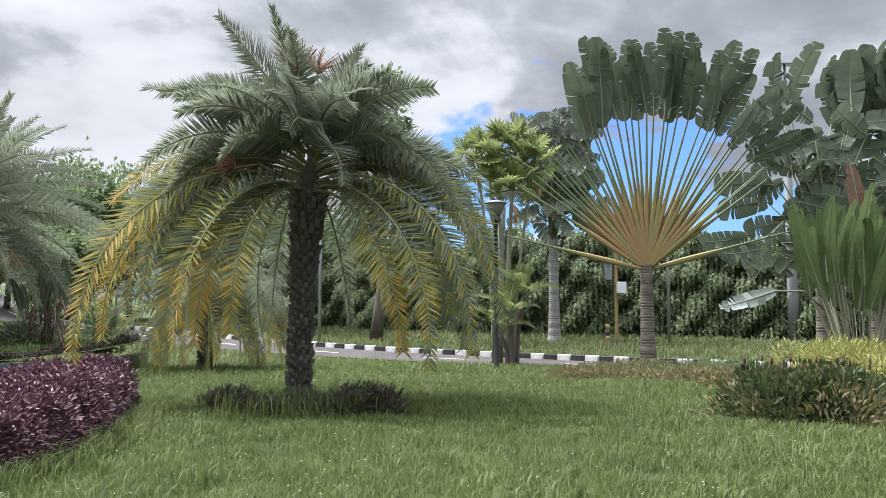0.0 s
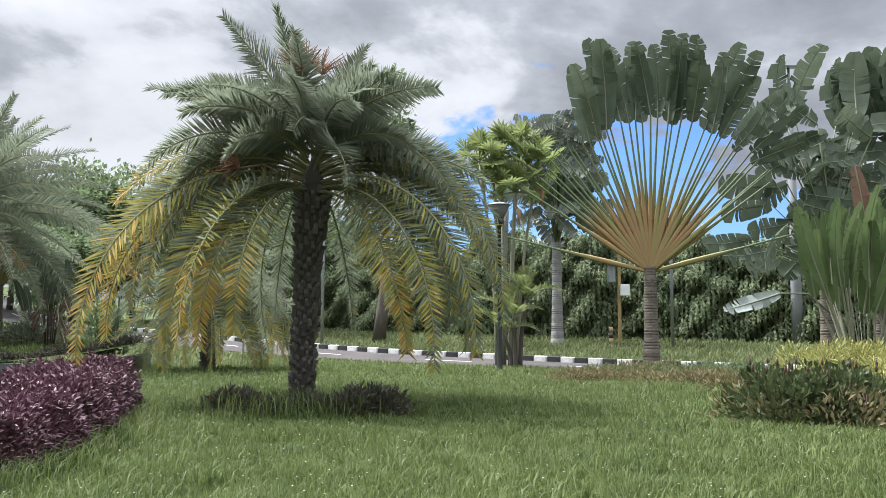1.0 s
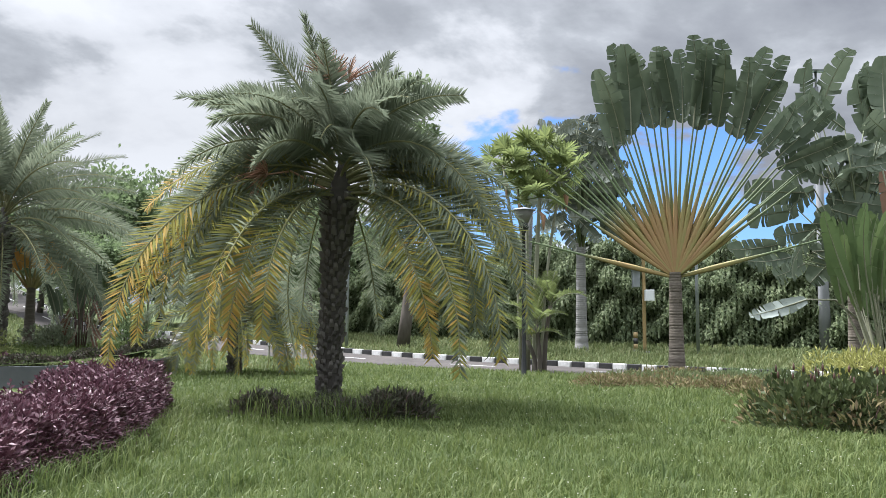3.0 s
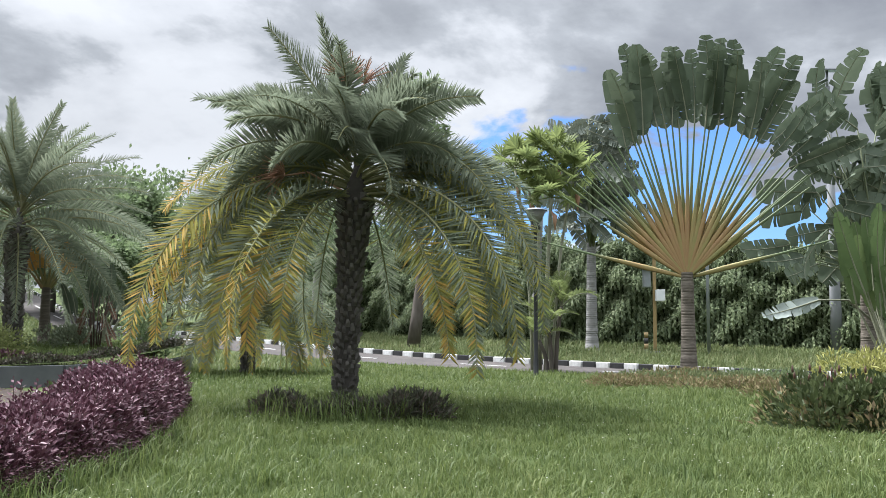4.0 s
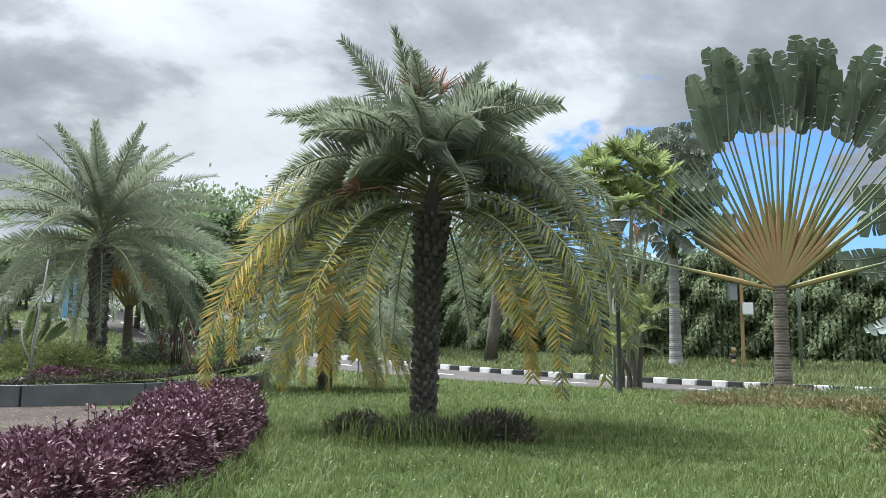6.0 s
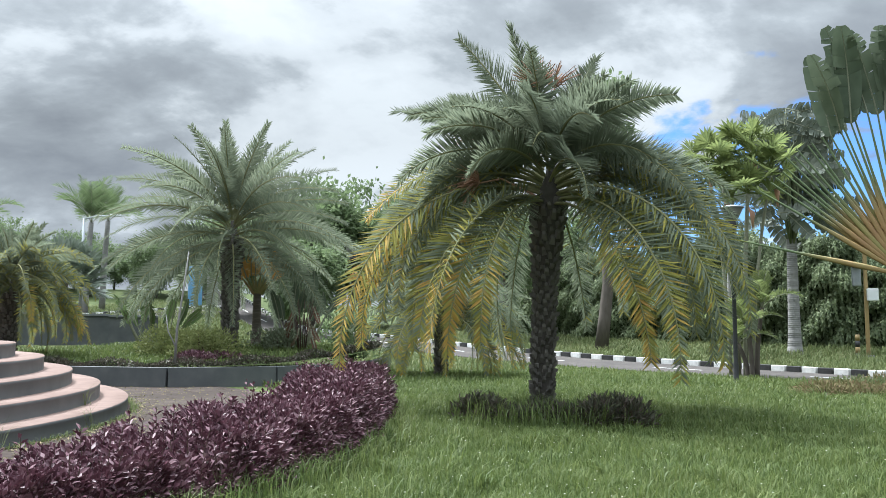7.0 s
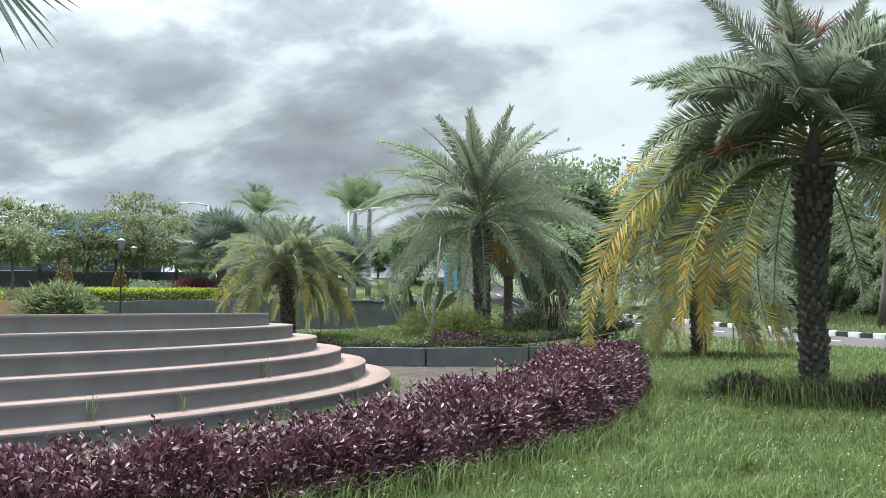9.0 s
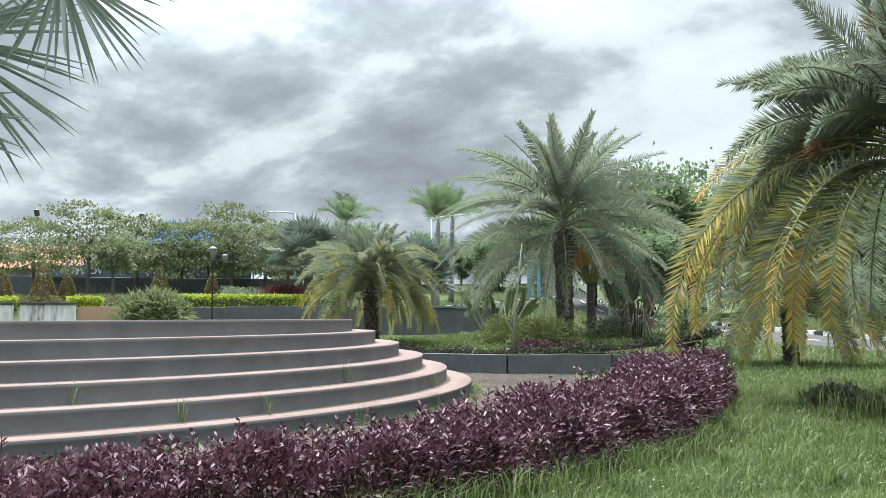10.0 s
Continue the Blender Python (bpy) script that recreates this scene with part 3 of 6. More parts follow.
def date_palm(at, trunk_h, seed, label, rows, radius=0.25, crown=1.0, fruits=(), lean=(0, 0), per=112, leaflet=0.56, wide=0.0165):
    """A date palm: trunk with old leaf bases, fronds from upright to hanging. rows: (azimuth, lift, length, bend, yellow share)."""
    rng = np.random.default_rng(seed)
    palm = thing("date_palm", pose(*at), label, "palm", "date palms in the park")
    full = trunk_h + crown * 0.8
    zs = np.linspace(0, full, 16)
    px, py = lean[0] * (zs / trunk_h) ** 1.5, lean[1] * (zs / trunk_h) ** 1.5
    flare = radius * (0.86 + 0.14 * np.exp(-zs * 3) + 0.36 * smooth(trunk_h * 0.62, trunk_h, zs)) * (1 - 0.75 * smooth(trunk_h, full, zs)) - 0.03
    part("trunk", tube_mesh(np.stack([px, py, zs - 0.05], -1), flare, M["trunk"], 14), palm)
    k, z = 0, 0.05
    while z < trunk_h + 0.15:
        f = z / trunk_h
        r = np.interp(z, zs, flare) - 0.012
        sc = rng.uniform(0.85, 1.2) * (radius / 0.25) * (0.95 + 0.35 * f)
        m = pose(np.interp(z, zs, px), np.interp(z, zs, py), z, 0, 0, k * 137.5 + rng.uniform(-9, 9)) @ pose(r, 0, 0, rng.uniform(-14, 14), rng.uniform(-28, 16), 0) @ Matrix.Diagonal((sc * rng.uniform(0.7, 1.1), sc * 0.52, sc * 0.66, 1))
        part("leaf_base", BOOT, palm, m)
        k += 1
        z += 0.0125 * (radius / 0.25) ** -0.2
    top = Vector((lean[0], lean[1], trunk_h))
    for az, e0, length, bend, yellow in rows:
        me = frond_mesh(rng, e0, length, bend, yellow, per, leaflet, wide)
        zoff = crown * float(smooth(-15, 80, e0))
        m = Matrix.Translation(top + Vector((0, 0, zoff))) @ pose(0, 0, 0, 0, 0, az) @ pose(0.10, 0, 0, rng.uniform(-7, 7), 0, 0)
        part("frond", me, palm, m)
    for az, z, tilt, reach in fruits:
        m = Matrix.Translation(top + Vector((0, 0, z))) @ pose(0, 0, 0, 0, 0, az) @ pose(0.1, 0, 0, 0, tilt, 0)
        part("fruit_stalk", fruit_mesh(rng, reach, 60), palm, m, "orange fruit stalks")
    return palm


rng = np.random.default_rng(301)
# the fronds that make the outline: azimuth, lift, length, bend, yellow share
outline = [(183, 63, 2.8, 14, 0), (200, 78, 2.2, 8, 0), (30, 72, 1.9, 15, 0), (180, 46, 3.0, 48, 0), (20, 56, 1.9, 36, 0),
           (172, 27, 3.9, 88, 0), (190, 18, 3.9, 96, 0.1), (194, 15, 4.8, 112, 0.75), (214, 14, 5.5, 110, 0.85), (242, 6, 4.4, 98, 0.65),
           (2, 28, 3.5, 86, 0), (8, 26, 4.3, 118, 0), (342, 20, 4.9, 116, 0.1), (324, 12, 5.0, 106, 0.3), (315, 4, 4.7, 98, 0.45), (306, -2, 4.0, 92, 0.85)]
filler = (whorls(rng, 7, (72, 50), (1.6, 2.2), (20, 45)) + whorls(rng, 15, (56, 30), (2.4, 3.1), (55, 85)) + whorls(rng, 12, (34, 4), (3.3, 4.2), (95, 106), (328, 390), 0.1)
          + whorls(rng, 11, (34, 2), (3.4, 4.4), (92, 106), (35, 150), 0.1) + whorls(rng, 10, (30, 6), (3.3, 4.2), (92, 108), (155, 208), 0.5)
          + whorls(rng, 9, (52, 26), (2.2, 2.6), (70, 92), (205, 335), 0.0) + whorls(rng, 3, (8, -2), (3.9, 4.4), (92, 98), (222, 252), 0.8))
date_palm((-2.42, 14.15, 0), 3.55, 3, "date palm with rough trunk and drooping fronds yellowing at the tips", outline + filler, radius=0.235, crown=1.05,
          fruits=((200, 0.75, -22, 2.3), (262, 1.35, -48, 1.5), (215, 0.15, -2, 2.3), (60, 1.5, -72, 1.3)), lean=(0.12, 0))
date_palm((-13.2, 22.9, 0.72), 3.3, 11, "grey-green date palm with feathery crown in a raised bed",
          whorls(rng, 13, (82, 60), (2.7, 3.2), (16, 40)) + whorls(rng, 30, (58, 24), (3.6, 4.4), (44, 66)) + whorls(rng, 36, (24, -16), (4.4, 3.8), (60, 66)), radius=0.27, crown=0.95, per=84, leaflet=0.50, wide=0.02)
date_palm((-17.85, 19.1, 0.55), 1.7, 21, "short bushy date palm with fronds hanging to the ground",
          whorls(rng, 14, (84, 62), (1.5, 2.0), (25, 60)) + whorls(rng, 28, (62, 34), (2.2, 2.8), (85, 118), yellow=0.15) + whorls(rng, 34, (34, 6), (2.7, 2.6), (118, 98), yellow=0.55), radius=0.24, crown=0.6, per=70, leaflet=0.38, wide=0.018)
date_palm((-6.9, 24.4, 0), 1.6, 31, "young date palm standing behind a larger one",
          whorls(rng, 10, (82, 58), (1.8, 2.4), (12, 36)) + whorls(rng, 18, (58, 25), (2.6, 3.2), (50, 88)) + whorls(rng, 30, (32, 0), (3.4, 3.0), (118, 95), yellow=0.45), radius=0.22, crown=0.7, per=70, leaflet=0.44, wide=0.019)

# ---- purple hedge, an arc round the platform ----
rng = np.random.default_rng(5)


def hedge_leaves(n, r0, r1, a0, a1, top, rng):
    """Leaf places on and just under the skin of a hedge that follows an arc."""
    a = np.radians(rng.uniform(a0, a1, n))
    w = rng.uniform(-1, 1, n)
    bumpy = 0.14 * np.sin(a * 37) * np.sin(w * 2 + a * 19) + 0.10 * np.sin(a * 83 + w * 3)
    face = rng.uniform(size=n)
    h = np.where(face < 0.55, 1 - rng.uniform(0, 0.22, n) ** 1.3, rng.uniform(0.08, 1, n))
    w = np.where(face < 0.55, w, np.sign(w) * (1 - rng.uniform(0, 0.16, n)))
    w *= 1 - 0.22 * np.clip(h - 0.6, 0, 1) / 0.4
    r = (r0 + r1) / 2 + w * (r1 - r0) / 2 + bumpy * 0.5
    z = h * (top * (0.58 + 0.42 * smooth(-18, 18, np.degrees(a))) + bumpy)
    pts = np.stack([CX + r * np.cos(a), CY + r * np.sin(a), np.clip(z, 0.03, 2)], -1)
    d = np.stack([np.cos(a) * w, np.sin(a) * w, 0.35 + 0.75 * h], -1) + rng.normal(0, 0.5, (n, 3))
    return pts, d


hedge = thing("purple_hedge", pose(0, 0, 0), "dense purple-leaved hedge clipped low along the paving", "hedge")
A0, A1 = -44.0, 30.6
pts, d = hedge_leaves(72000, 12.25, 13.75, A0, A1, 0.66, rng)
v, f = leaf_cloud(pts, d, rng.uniform(0.048, 0.095, len(pts)), rng.uniform(0.020, 0.036, len(pts)), rng, 0.35, 0.15, d * 0.6 + np.array([0, 0, 0.8]))
part("foliage", mesh_np("foliage", v, f, M["purple"]), hedge)["kind"] = "stuff"
tv, tf, off = [], [], 0
sv, sf, soff = [], [], 0
for k in range(2000):
    a = radians(rng.uniform(A0, A1))
    r = rng.uniform(12.4, 13.6)
    b = np.array([CX + r * math.cos(a), CY + r * math.sin(a), 0.0])
    hgt = (0.58 + 0.42 * float(smooth(-18, 18, math.degrees(a)))) * rng.uniform(0.55, 0.72) + (rng.uniform(0.03, 0.24) if rng.uniform() < 0.42 else 0)
    t = b + np.array([rng.normal(0, 0.10), rng.normal(0, 0.10), hgt])
    p_ = np.array([b, b * 0.5 + t * 0.5 + rng.normal(0, 0.02, 3), t])
    v, fs = tube(p_, [0.009, 0.007, 0.003], None, 4, cap=False)
    tv.append(v)
    tf.append(fs[0] + off)
    off += len(v)
    m = 11
    hh = np.linspace(0.66, 1.0, m)[:, None]
    lp = b + (t - b) * hh
    an = np.arange(m) * 2.4
    ld = np.stack([np.cos(an), np.sin(an), 0.5 + hh[:, 0] * 0.4], -1)
    v, f3 = leaf_cloud(lp, ld, rng.uniform(0.06, 0.105, m), 0.032, rng, 0.3)
    sv.append(v)
    sf.append(f3 + soff)
    soff += len(v)
part("twig_mass", mesh_np("twig_mass", np.vstack(tv), np.vstack(tf), M["twig"]), hedge)["kind"] = "stuff"
part("shoot_growth", mesh_np("shoots", np.vstack(sv), np.vstack(sf), M["purple"]), hedge)["kind"] = "stuff"

# ---- lawn grass ----
rng = np.random.default_rng(8)


def blades(x, y, h, w, rng, zbase=None):
    """Bent grass blades of three faces: vertices, quads and triangles."""
    n = len(x)
    z = height(x, y) if zbase is None else zbase
    b = np.stack([x, y, z - 0.01], -1)
    a = rng.uniform(0, 2 * np.pi, n)
    bend = rng.uniform(0.25, 1.25, n)
    side = np.stack([-np.sin(a), np.cos(a), np.zeros(n)], -1) * (w / 2)[:, None]
    out = np.stack([np.cos(a), np.sin(a), np.zeros(n)], -1)
    up = np.array([0, 0, 1.0])
    m = b + up * (h * 0.6)[:, None] + out * (h * bend * 0.25)[:, None]
    t = b + up * (h * (1 - 0.25 * bend))[:, None] + out * (h * bend * 0.8)[:, None]
    v = np.stack([b - side, b + side, m - side * 0.8, m + side * 0.8, t], 1).reshape(-1, 3)
    i = np.arange(n)[:, None] * 5
    return v, [i + np.array([[0, 1, 3, 2]]), i + np.array([[2, 3, 4]])]


def on_lawn(x, y):
    r = np.hypot(x - CX, y - CY)
    return (r > 13.55)


def lawn_points(n, d0, d1, power, rng):
    d = d0 + (d1 - d0) * rng.uniform(size=n) ** power
    a = np.radians(rng.uniform(-52, 40, n))
    x, y = d * np.sin(a), d * np.cos(a)
    # tufts: pull towards random centres
    x += rng.normal(0, 0.03, n)
    k = on_lawn(x, y)
    return x[k], y[k]


X, Y, HH, WW = [], [], [], []
for n, d0, d1, pw, hs, ws in ((190000, 0.3, 12, 0.75, 0.155, 0.0085), (120000, 10, 20, 0.9, 0.17, 0.013), (110000, 18, 34, 1.0, 0.18, 0.024)):
    x, y = lawn_points(n, d0, d1, pw, rng)
    clump = 0.75 + 0.5 * np.sin(x * 2.1 + np.sin(y * 1.7) * 2) * np.sin(y * 2.6 + np.sin(x * 1.3) * 2)
    X.append(x)
    Y.append(y)
    HH.append(hs * rng.uniform(0.45, 1.15, len(x)) * (0.65 + 0.5 * clump))
    WW.append(ws * rng.uniform(0.7, 1.3, len(x)))
x, y = rng.uniform(-14, 16, 150000), rng.uniform(-9, 24, 150000)
ok = on_lawn(x, y) & ~((np.hypot(x, y) > 4.5) & (np.abs(np.degrees(np.arctan2(x, y)) + 6) < 44))
X.append(x[ok])
Y.append(y[ok])
HH.append(rng.uniform(0.07, 0.17, ok.sum()))
WW.append(rng.uniform(0.008, 0.016, ok.sum()))
x, y, h, w = map(np.concatenate, (X, Y, HH, WW))
tx, ty = lawn_points(1500, 4.0, 24, 0.8, rng)
tk = np.repeat(np.arange(len(tx)), 20)
sp = rng.uniform(0.03, 0.13, len(tx))[tk]
x = np.concatenate([x, tx[tk] + rng.normal(0, 1, len(tk)) * sp])
y = np.concatenate([y, ty[tk] + rng.normal(0, 1, len(tk)) * sp])
h = np.concatenate([h, rng.uniform(0.12, 0.30, len(tx))[tk] * rng.uniform(0.6, 1.15, len(tk))])
w = np.concatenate([w, rng.uniform(0.009, 0.02, len(tk))])
keep = y < np.interp(x, kline[::-1, 0], kline[::-1, 1]) - 4.4
v, fs = blades(x[keep], y[keep], h[keep], w[keep], rng)
grass = new("lawn_grass", mesh_np("grass", v, fs, M["grass"]))
tagged(grass, "long green lawn grass with scattered tufts", "grass", kind="stuff")


# ---- polar places, as seen from the middle of the walk ----
def polar(az, d, z=None):
    """A place d metres off, az degrees to the left of straight ahead."""
    x, y = -0.35 - d * math.sin(radians(az)), -0.15 + d * math.cos(radians(az))
    return (x, y, float(height(np.array(x), np.array(y))) if z is None else z)


# ---- paddle-leaved plants ----
def blade_mesh(length, width, torn, seed, mats, sag=0.5, sidebend=0.0):
    """A paddle leaf along +z with a midrib, its halves torn into strips, nodding towards -y."""
    rng = np.random.default_rng(seed)
    n = 16
    s = np.linspace(0, 1, n + 1)
    ang = sag * s ** 1.5
    ds = length / n
    zc = np.concatenate([[0], np.cumsum(np.cos(ang[:-1]) * ds)])
    yc = -np.concatenate([[0], np.cumsum(np.sin(ang[:-1]) * ds)])
    xc = sidebend * length * s ** 2
    mid = np.stack([xc, yc, zc], -1)
    half = width / 2 * np.clip(np.sin(np.pi * np.clip(s * 0.93 + 0.05, 0, 1)) ** 0.42, 0.05, 1)
    V, F, T = [], [], []
    off = 0
    v, fs = tube(mid, 0.022 * (1 - s) + 0.006, None, 5, cap=False)
    V.append(v)
    F.append(fs[0])
    ix = [np.zeros(len(fs[0]), int)]
    off = len(v)
    for sd_ in (-1, 1):
        k = 0
        while k < n:
            m = int(min(n - k, rng.integers(1, 3) if rng.uniform() < torn else rng.integers(3, 7)))
            tilt = rng.uniform(-0.25, 0.25) + (rng.uniform(0.0, 0.9) * torn)
            tear = rng.uniform(0.0, 0.05) * torn
            rows = []
            for j in range(k, k + m + 1):
                h = half[j]
                inset = (tear if j in (k, k + m) else 0)
                fwd = 0.22 * h
                for u in (0.0, 0.5, 1.0):
                    fold = 0.18 * h * u - tilt * h * u * u + 0.016 * u * (-1) ** j
                    zz_ = mid[j, 2] + fwd * u - (inset * u if j == k + m else -inset * u)
                    rows.append((mid[j, 0] + sd_ * h * u * math.cos(tilt * u), mid[j, 1] + fold, zz_))
            V.append(np.array(rows))
            q = np.array([(off + a * 3 + b, off + a * 3 + b + 1, off + (a + 1) * 3 + b + 1, off + (a + 1) * 3 + b) for a in range(m) for b in range(2)])
            F.append(q)
            ix.append(np.ones(len(q), int))
            off += len(rows)
            k += m
    return mesh_np("blade", np.vstack(V), np.vstack(F), mats, np.concatenate(ix))


BLADES = {}


def blade(tag, i, length, width, torn, sag, sidebend=0.0):
    key = (tag, i, length)
    if key not in BLADES:
        BLADES[key] = blade_mesh(length, width, torn, i * 13 + len(tag), [M["cane"], M[tag]], sag, sidebend)
    return BLADES[key]


def stalk_mesh(length, w0, w1, mat, bow=0.0):
    """A channelled leaf stalk along +z, broad at its sheath."""
    n = 9
    s = np.linspace(0, 1, n)
    w = np.interp(s, [0, 0.22, 0.42, 0.58, 1], [w0 * 0.5, w0, w0 * 0.85, w1 * 1.7, w1])
    V = []
    for k in range(n):
        x, z = bow * length * s[k] ** 2, s[k] * length
        V += [(x - w[k] / 2, 0.0, z), (x - w[k] * 0.25, -w[k] * 0.15, z), (x + w[k] * 0.25, -w[k] * 0.15, z), (x + w[k] / 2, 0.0, z), (x, 0.10 * w[k], z)]
    F = [(k * 5 + j, k * 5 + (j + 1) % 5, (k + 1) * 5 + (j + 1) % 5, (k + 1) * 5 + j) for k in range(n - 1) for j in range(5)]
    return mesh_np("stalk", np.array(V), np.array(F), mat, smooth=True)


def trunk_rings(h, r0, r1, mat, step=0.085, bulge=0.0):
    pr = [(r0 * 1.25, -0.1)]
    z = 0.0
    while z < h:
        f = z / h
        r = r0 + (r1 - r0) * f + bulge * math.sin(math.pi * f) + 0.25 * r0 * math.exp(-z * 2.2)
        r *= 1 + 0.018 * math.sin(z * 37.0) + 0.012 * math.sin(z * 91.0)
        pr += [(r, z), (r * 1.0, z + step * 0.75), (r * 0.975, z + step * 0.86), (r * 0.975, z + step * 0.95)]
        z += step
    pr.append((0.01, h))
    return lathe(pr, mat, 16)


def travellers_palm(at, turn, trunk_h, r, angles, reach, label, seed, leaf="paddle", blade_len=2.5, blade_w=0.62, droop=1.0, trunk_mat="ring_trunk", torn=0.35, stalk_w=0.22, twist=0, upright=1.0, bare=None):
    """A flat fan of stalks in one upright plane, each with a paddle leaf at its end."""
    rng = np.random.default_rng(seed)
    palm = thing("travellers_palm", pose(*at, 0, 0, turn), label, "palm", "traveller's palms")
    part("trunk", trunk_rings(trunk_h, r * 1.1, r * 0.85, M[trunk_mat]), palm)
    stalks = {}
    for k, a in enumerate(angles):
        off = 90 - a
        L = reach * (1.0 - 0.07 * abs(off) / 90 + rng.uniform(-0.04, 0.04))
        key = k % 4
        if key not in stalks:
            stalks[key] = stalk_mesh(reach, stalk_w, 0.045, M["stalk"])
        sc = L / reach
        bow = rng.uniform(-1.5, 1.5)
        base = pose(0, (k % 2 - 0.5) * 0.10, trunk_h - 0.12, 0, off + bow, 0)
        part("leaf_stalk", stalks[key], palm, base @ pose(0, 0, 0.05) @ Matrix.Diagonal((1, 1, sc, 1)))
        side = smooth(22, 34, abs(off)) * (1 if off > 0 else -1)
        out = -0.45 * off * upright * (1 - abs(side)) + side * droop * (16 if off > 0 else 24) + rng.uniform(-9, 9)
        if bare and (off < bare[0] or off > bare[1]):
            continue
        me = blade(leaf, int(rng.integers(0, 6)), blade_len, blade_w, torn, 0.4 + 0.1 * (k % 4))
        s2 = rng.uniform(0.84, 1.12) * (1 - 0.22 * abs(side))
        m = base @ pose(0, 0, L + 0.04, 0, 0, 0) @ pose(0, 0, 0, rng.uniform(-16, 22), out, twist + rng.uniform(-30, 30) - 45 * min(side, 0)) @ Matrix.Diagonal((s2, s2, s2, 1))
        part("leaf_blade", me, palm, m)
    return palm


travellers_palm((6.2, 25.4, 0), -13.7, 3.1, 0.21, [165, 15] + [144 - k * 2.75 for k in range(40)], 4.65,
                "traveller's palm spreading a flat fan of orange-based stalks", 4, blade_len=2.6, blade_w=0.74, torn=0.75, bare=(-25, 45), stalk_w=0.17)


def leafy_palm(at, trunk_h, top, half, count, blade_len, blade_w, leaf, trunk_mat, seed, label, facing=0.0, rise=0.0, hang=(78, 142), torn=0.6):
    """A traveller's palm seen along its fan: stalks climb from the trunk and torn leaves hang from them tier below tier. rise: share of leaves that stand up at the top."""
    rng = np.random.default_rng(seed)
    palm = thing("travellers_palm", pose(*at, 0, 0, facing), label, "palm", "traveller's palms")
    part("trunk", trunk_rings(trunk_h, 0.27, 0.2, M[trunk_mat]), palm)
    for k in range(count):
        f = (k + 0.5) / count
        z = trunk_h + 0.7 + (top - trunk_h - 0.7) * f
        sway = (-1) ** k * half * (1 - 0.55 * f) * rng.uniform(0.15, 0.75)
        deep = rng.uniform(-1.2, 1.2)
        hub = np.array([sway, deep, z])
        base = np.array([0.06 * (-1) ** k, 0.15 * deep, trunk_h - 0.15])
        part("leaf_stalk", tube_mesh([base, base * 0.45 + hub * 0.55 + np.array([-0.25 * sway, 0, 0.25]), hub], [0.05, 0.028, 0.018], M["stalk_green"], 6), palm)
        stand = f > 1 - rise
        tilt = (math.copysign(rng.uniform(4, 26), sway) if stand else math.copysign(rng.uniform(*hang) - 22 * f, sway))
        tilt *= rng.choice((-1, 1, 1))
        sc = rng.uniform(0.75, 1.1)
        me = blade(leaf, 40 + int(rng.integers(0, 6)), blade_len, blade_w, torn, 0.75)
        part("leaf_blade", me, palm, Matrix.Translation(hub) @ pose(0, 0, 0, rng.uniform(-18, 24), tilt, 0) @ pose(0, 0, 0, 0, 0, rng.uniform(-40, 40)) @ Matrix.Scale(sc, 4))
    return palm


leafy_palm((5.1, 38.4, 0.45), 4.9, 10.6, 1.3, 84, 1.8, 0.85, "paddle_grey", "grey_trunk", 9, "traveller's palm seen edge-on with a smooth grey trunk", hang=(84, 140), torn=0.95)
leafy_palm((12.0, 26.4, 0), 2.6, 8.3, 3.0, 44, 2.1, 0.85, "paddle", "ring_trunk", 14, "dark traveller's palm with broad overlapping leaves", 10, 0.1)
leafy_palm((14.3, 27.6, 0), 3.6, 8.6, 2.2, 36, 2.5, 0.95, "paddle", "ring_trunk", 15, "tall traveller's palm behind the yellow bushes", -10, 0.45)
travellers_palm(polar(27.4, 27.5, 0.75), 25, 1.75, 0.14, [128 - k * 11 for k in range(8)], 0.7,
                "small traveller's palm with dry orange leaves", 19, leaf="paddle_orange", blade_len=1.0, blade_w=0.32, torn=0.6, stalk_w=0.1)


def paddle_clump(at, count, stalk, blade_len, blade_w, seed, label, leaf="paddle_light", splay=24, torn=0.1, name="heliconia_clump"):
    """Upright stalks from one root, each with a paddle leaf."""
    rng = np.random.default_rng(seed)
    clump = thing(name, pose(*at), label, "plant")
    sm = stalk_mesh(stalk, 0.12, 0.04, M["cane"])
    for k in range(count):
        az = k * 137.5
        tl = splay * math.sqrt((k + 0.5) / count) + rng.uniform(-4, 4)
        sc = rng.uniform(0.7, 1.1)
        base = pose(0.25 * math.cos(k * 2.4) * splay / 24, 0.25 * math.sin(k * 2.4) * splay / 24, 0, 0, 0, az) @ pose(0, 0, 0, 0, tl, 0)
        part("leaf_stalk", sm, clump, base @ Matrix.Diagonal((1, 1, sc, 1)))
        me = blade(leaf, 20 + int(rng.integers(0, 5)), blade_len, blade_w, torn, 0.45)
        s2 = rng.uniform(0.75, 1.1)
        part("leaf_blade", me, clump, base @ pose(0, 0, stalk * sc, 0, 0, 0) @ pose(0, 0, 0, rng.uniform(-8, 8), rng.uniform(0, 18), -az + rng.uniform(-55, 55)) @ Matrix.Diagonal((s2, s2, s2, 1)))
    return clump


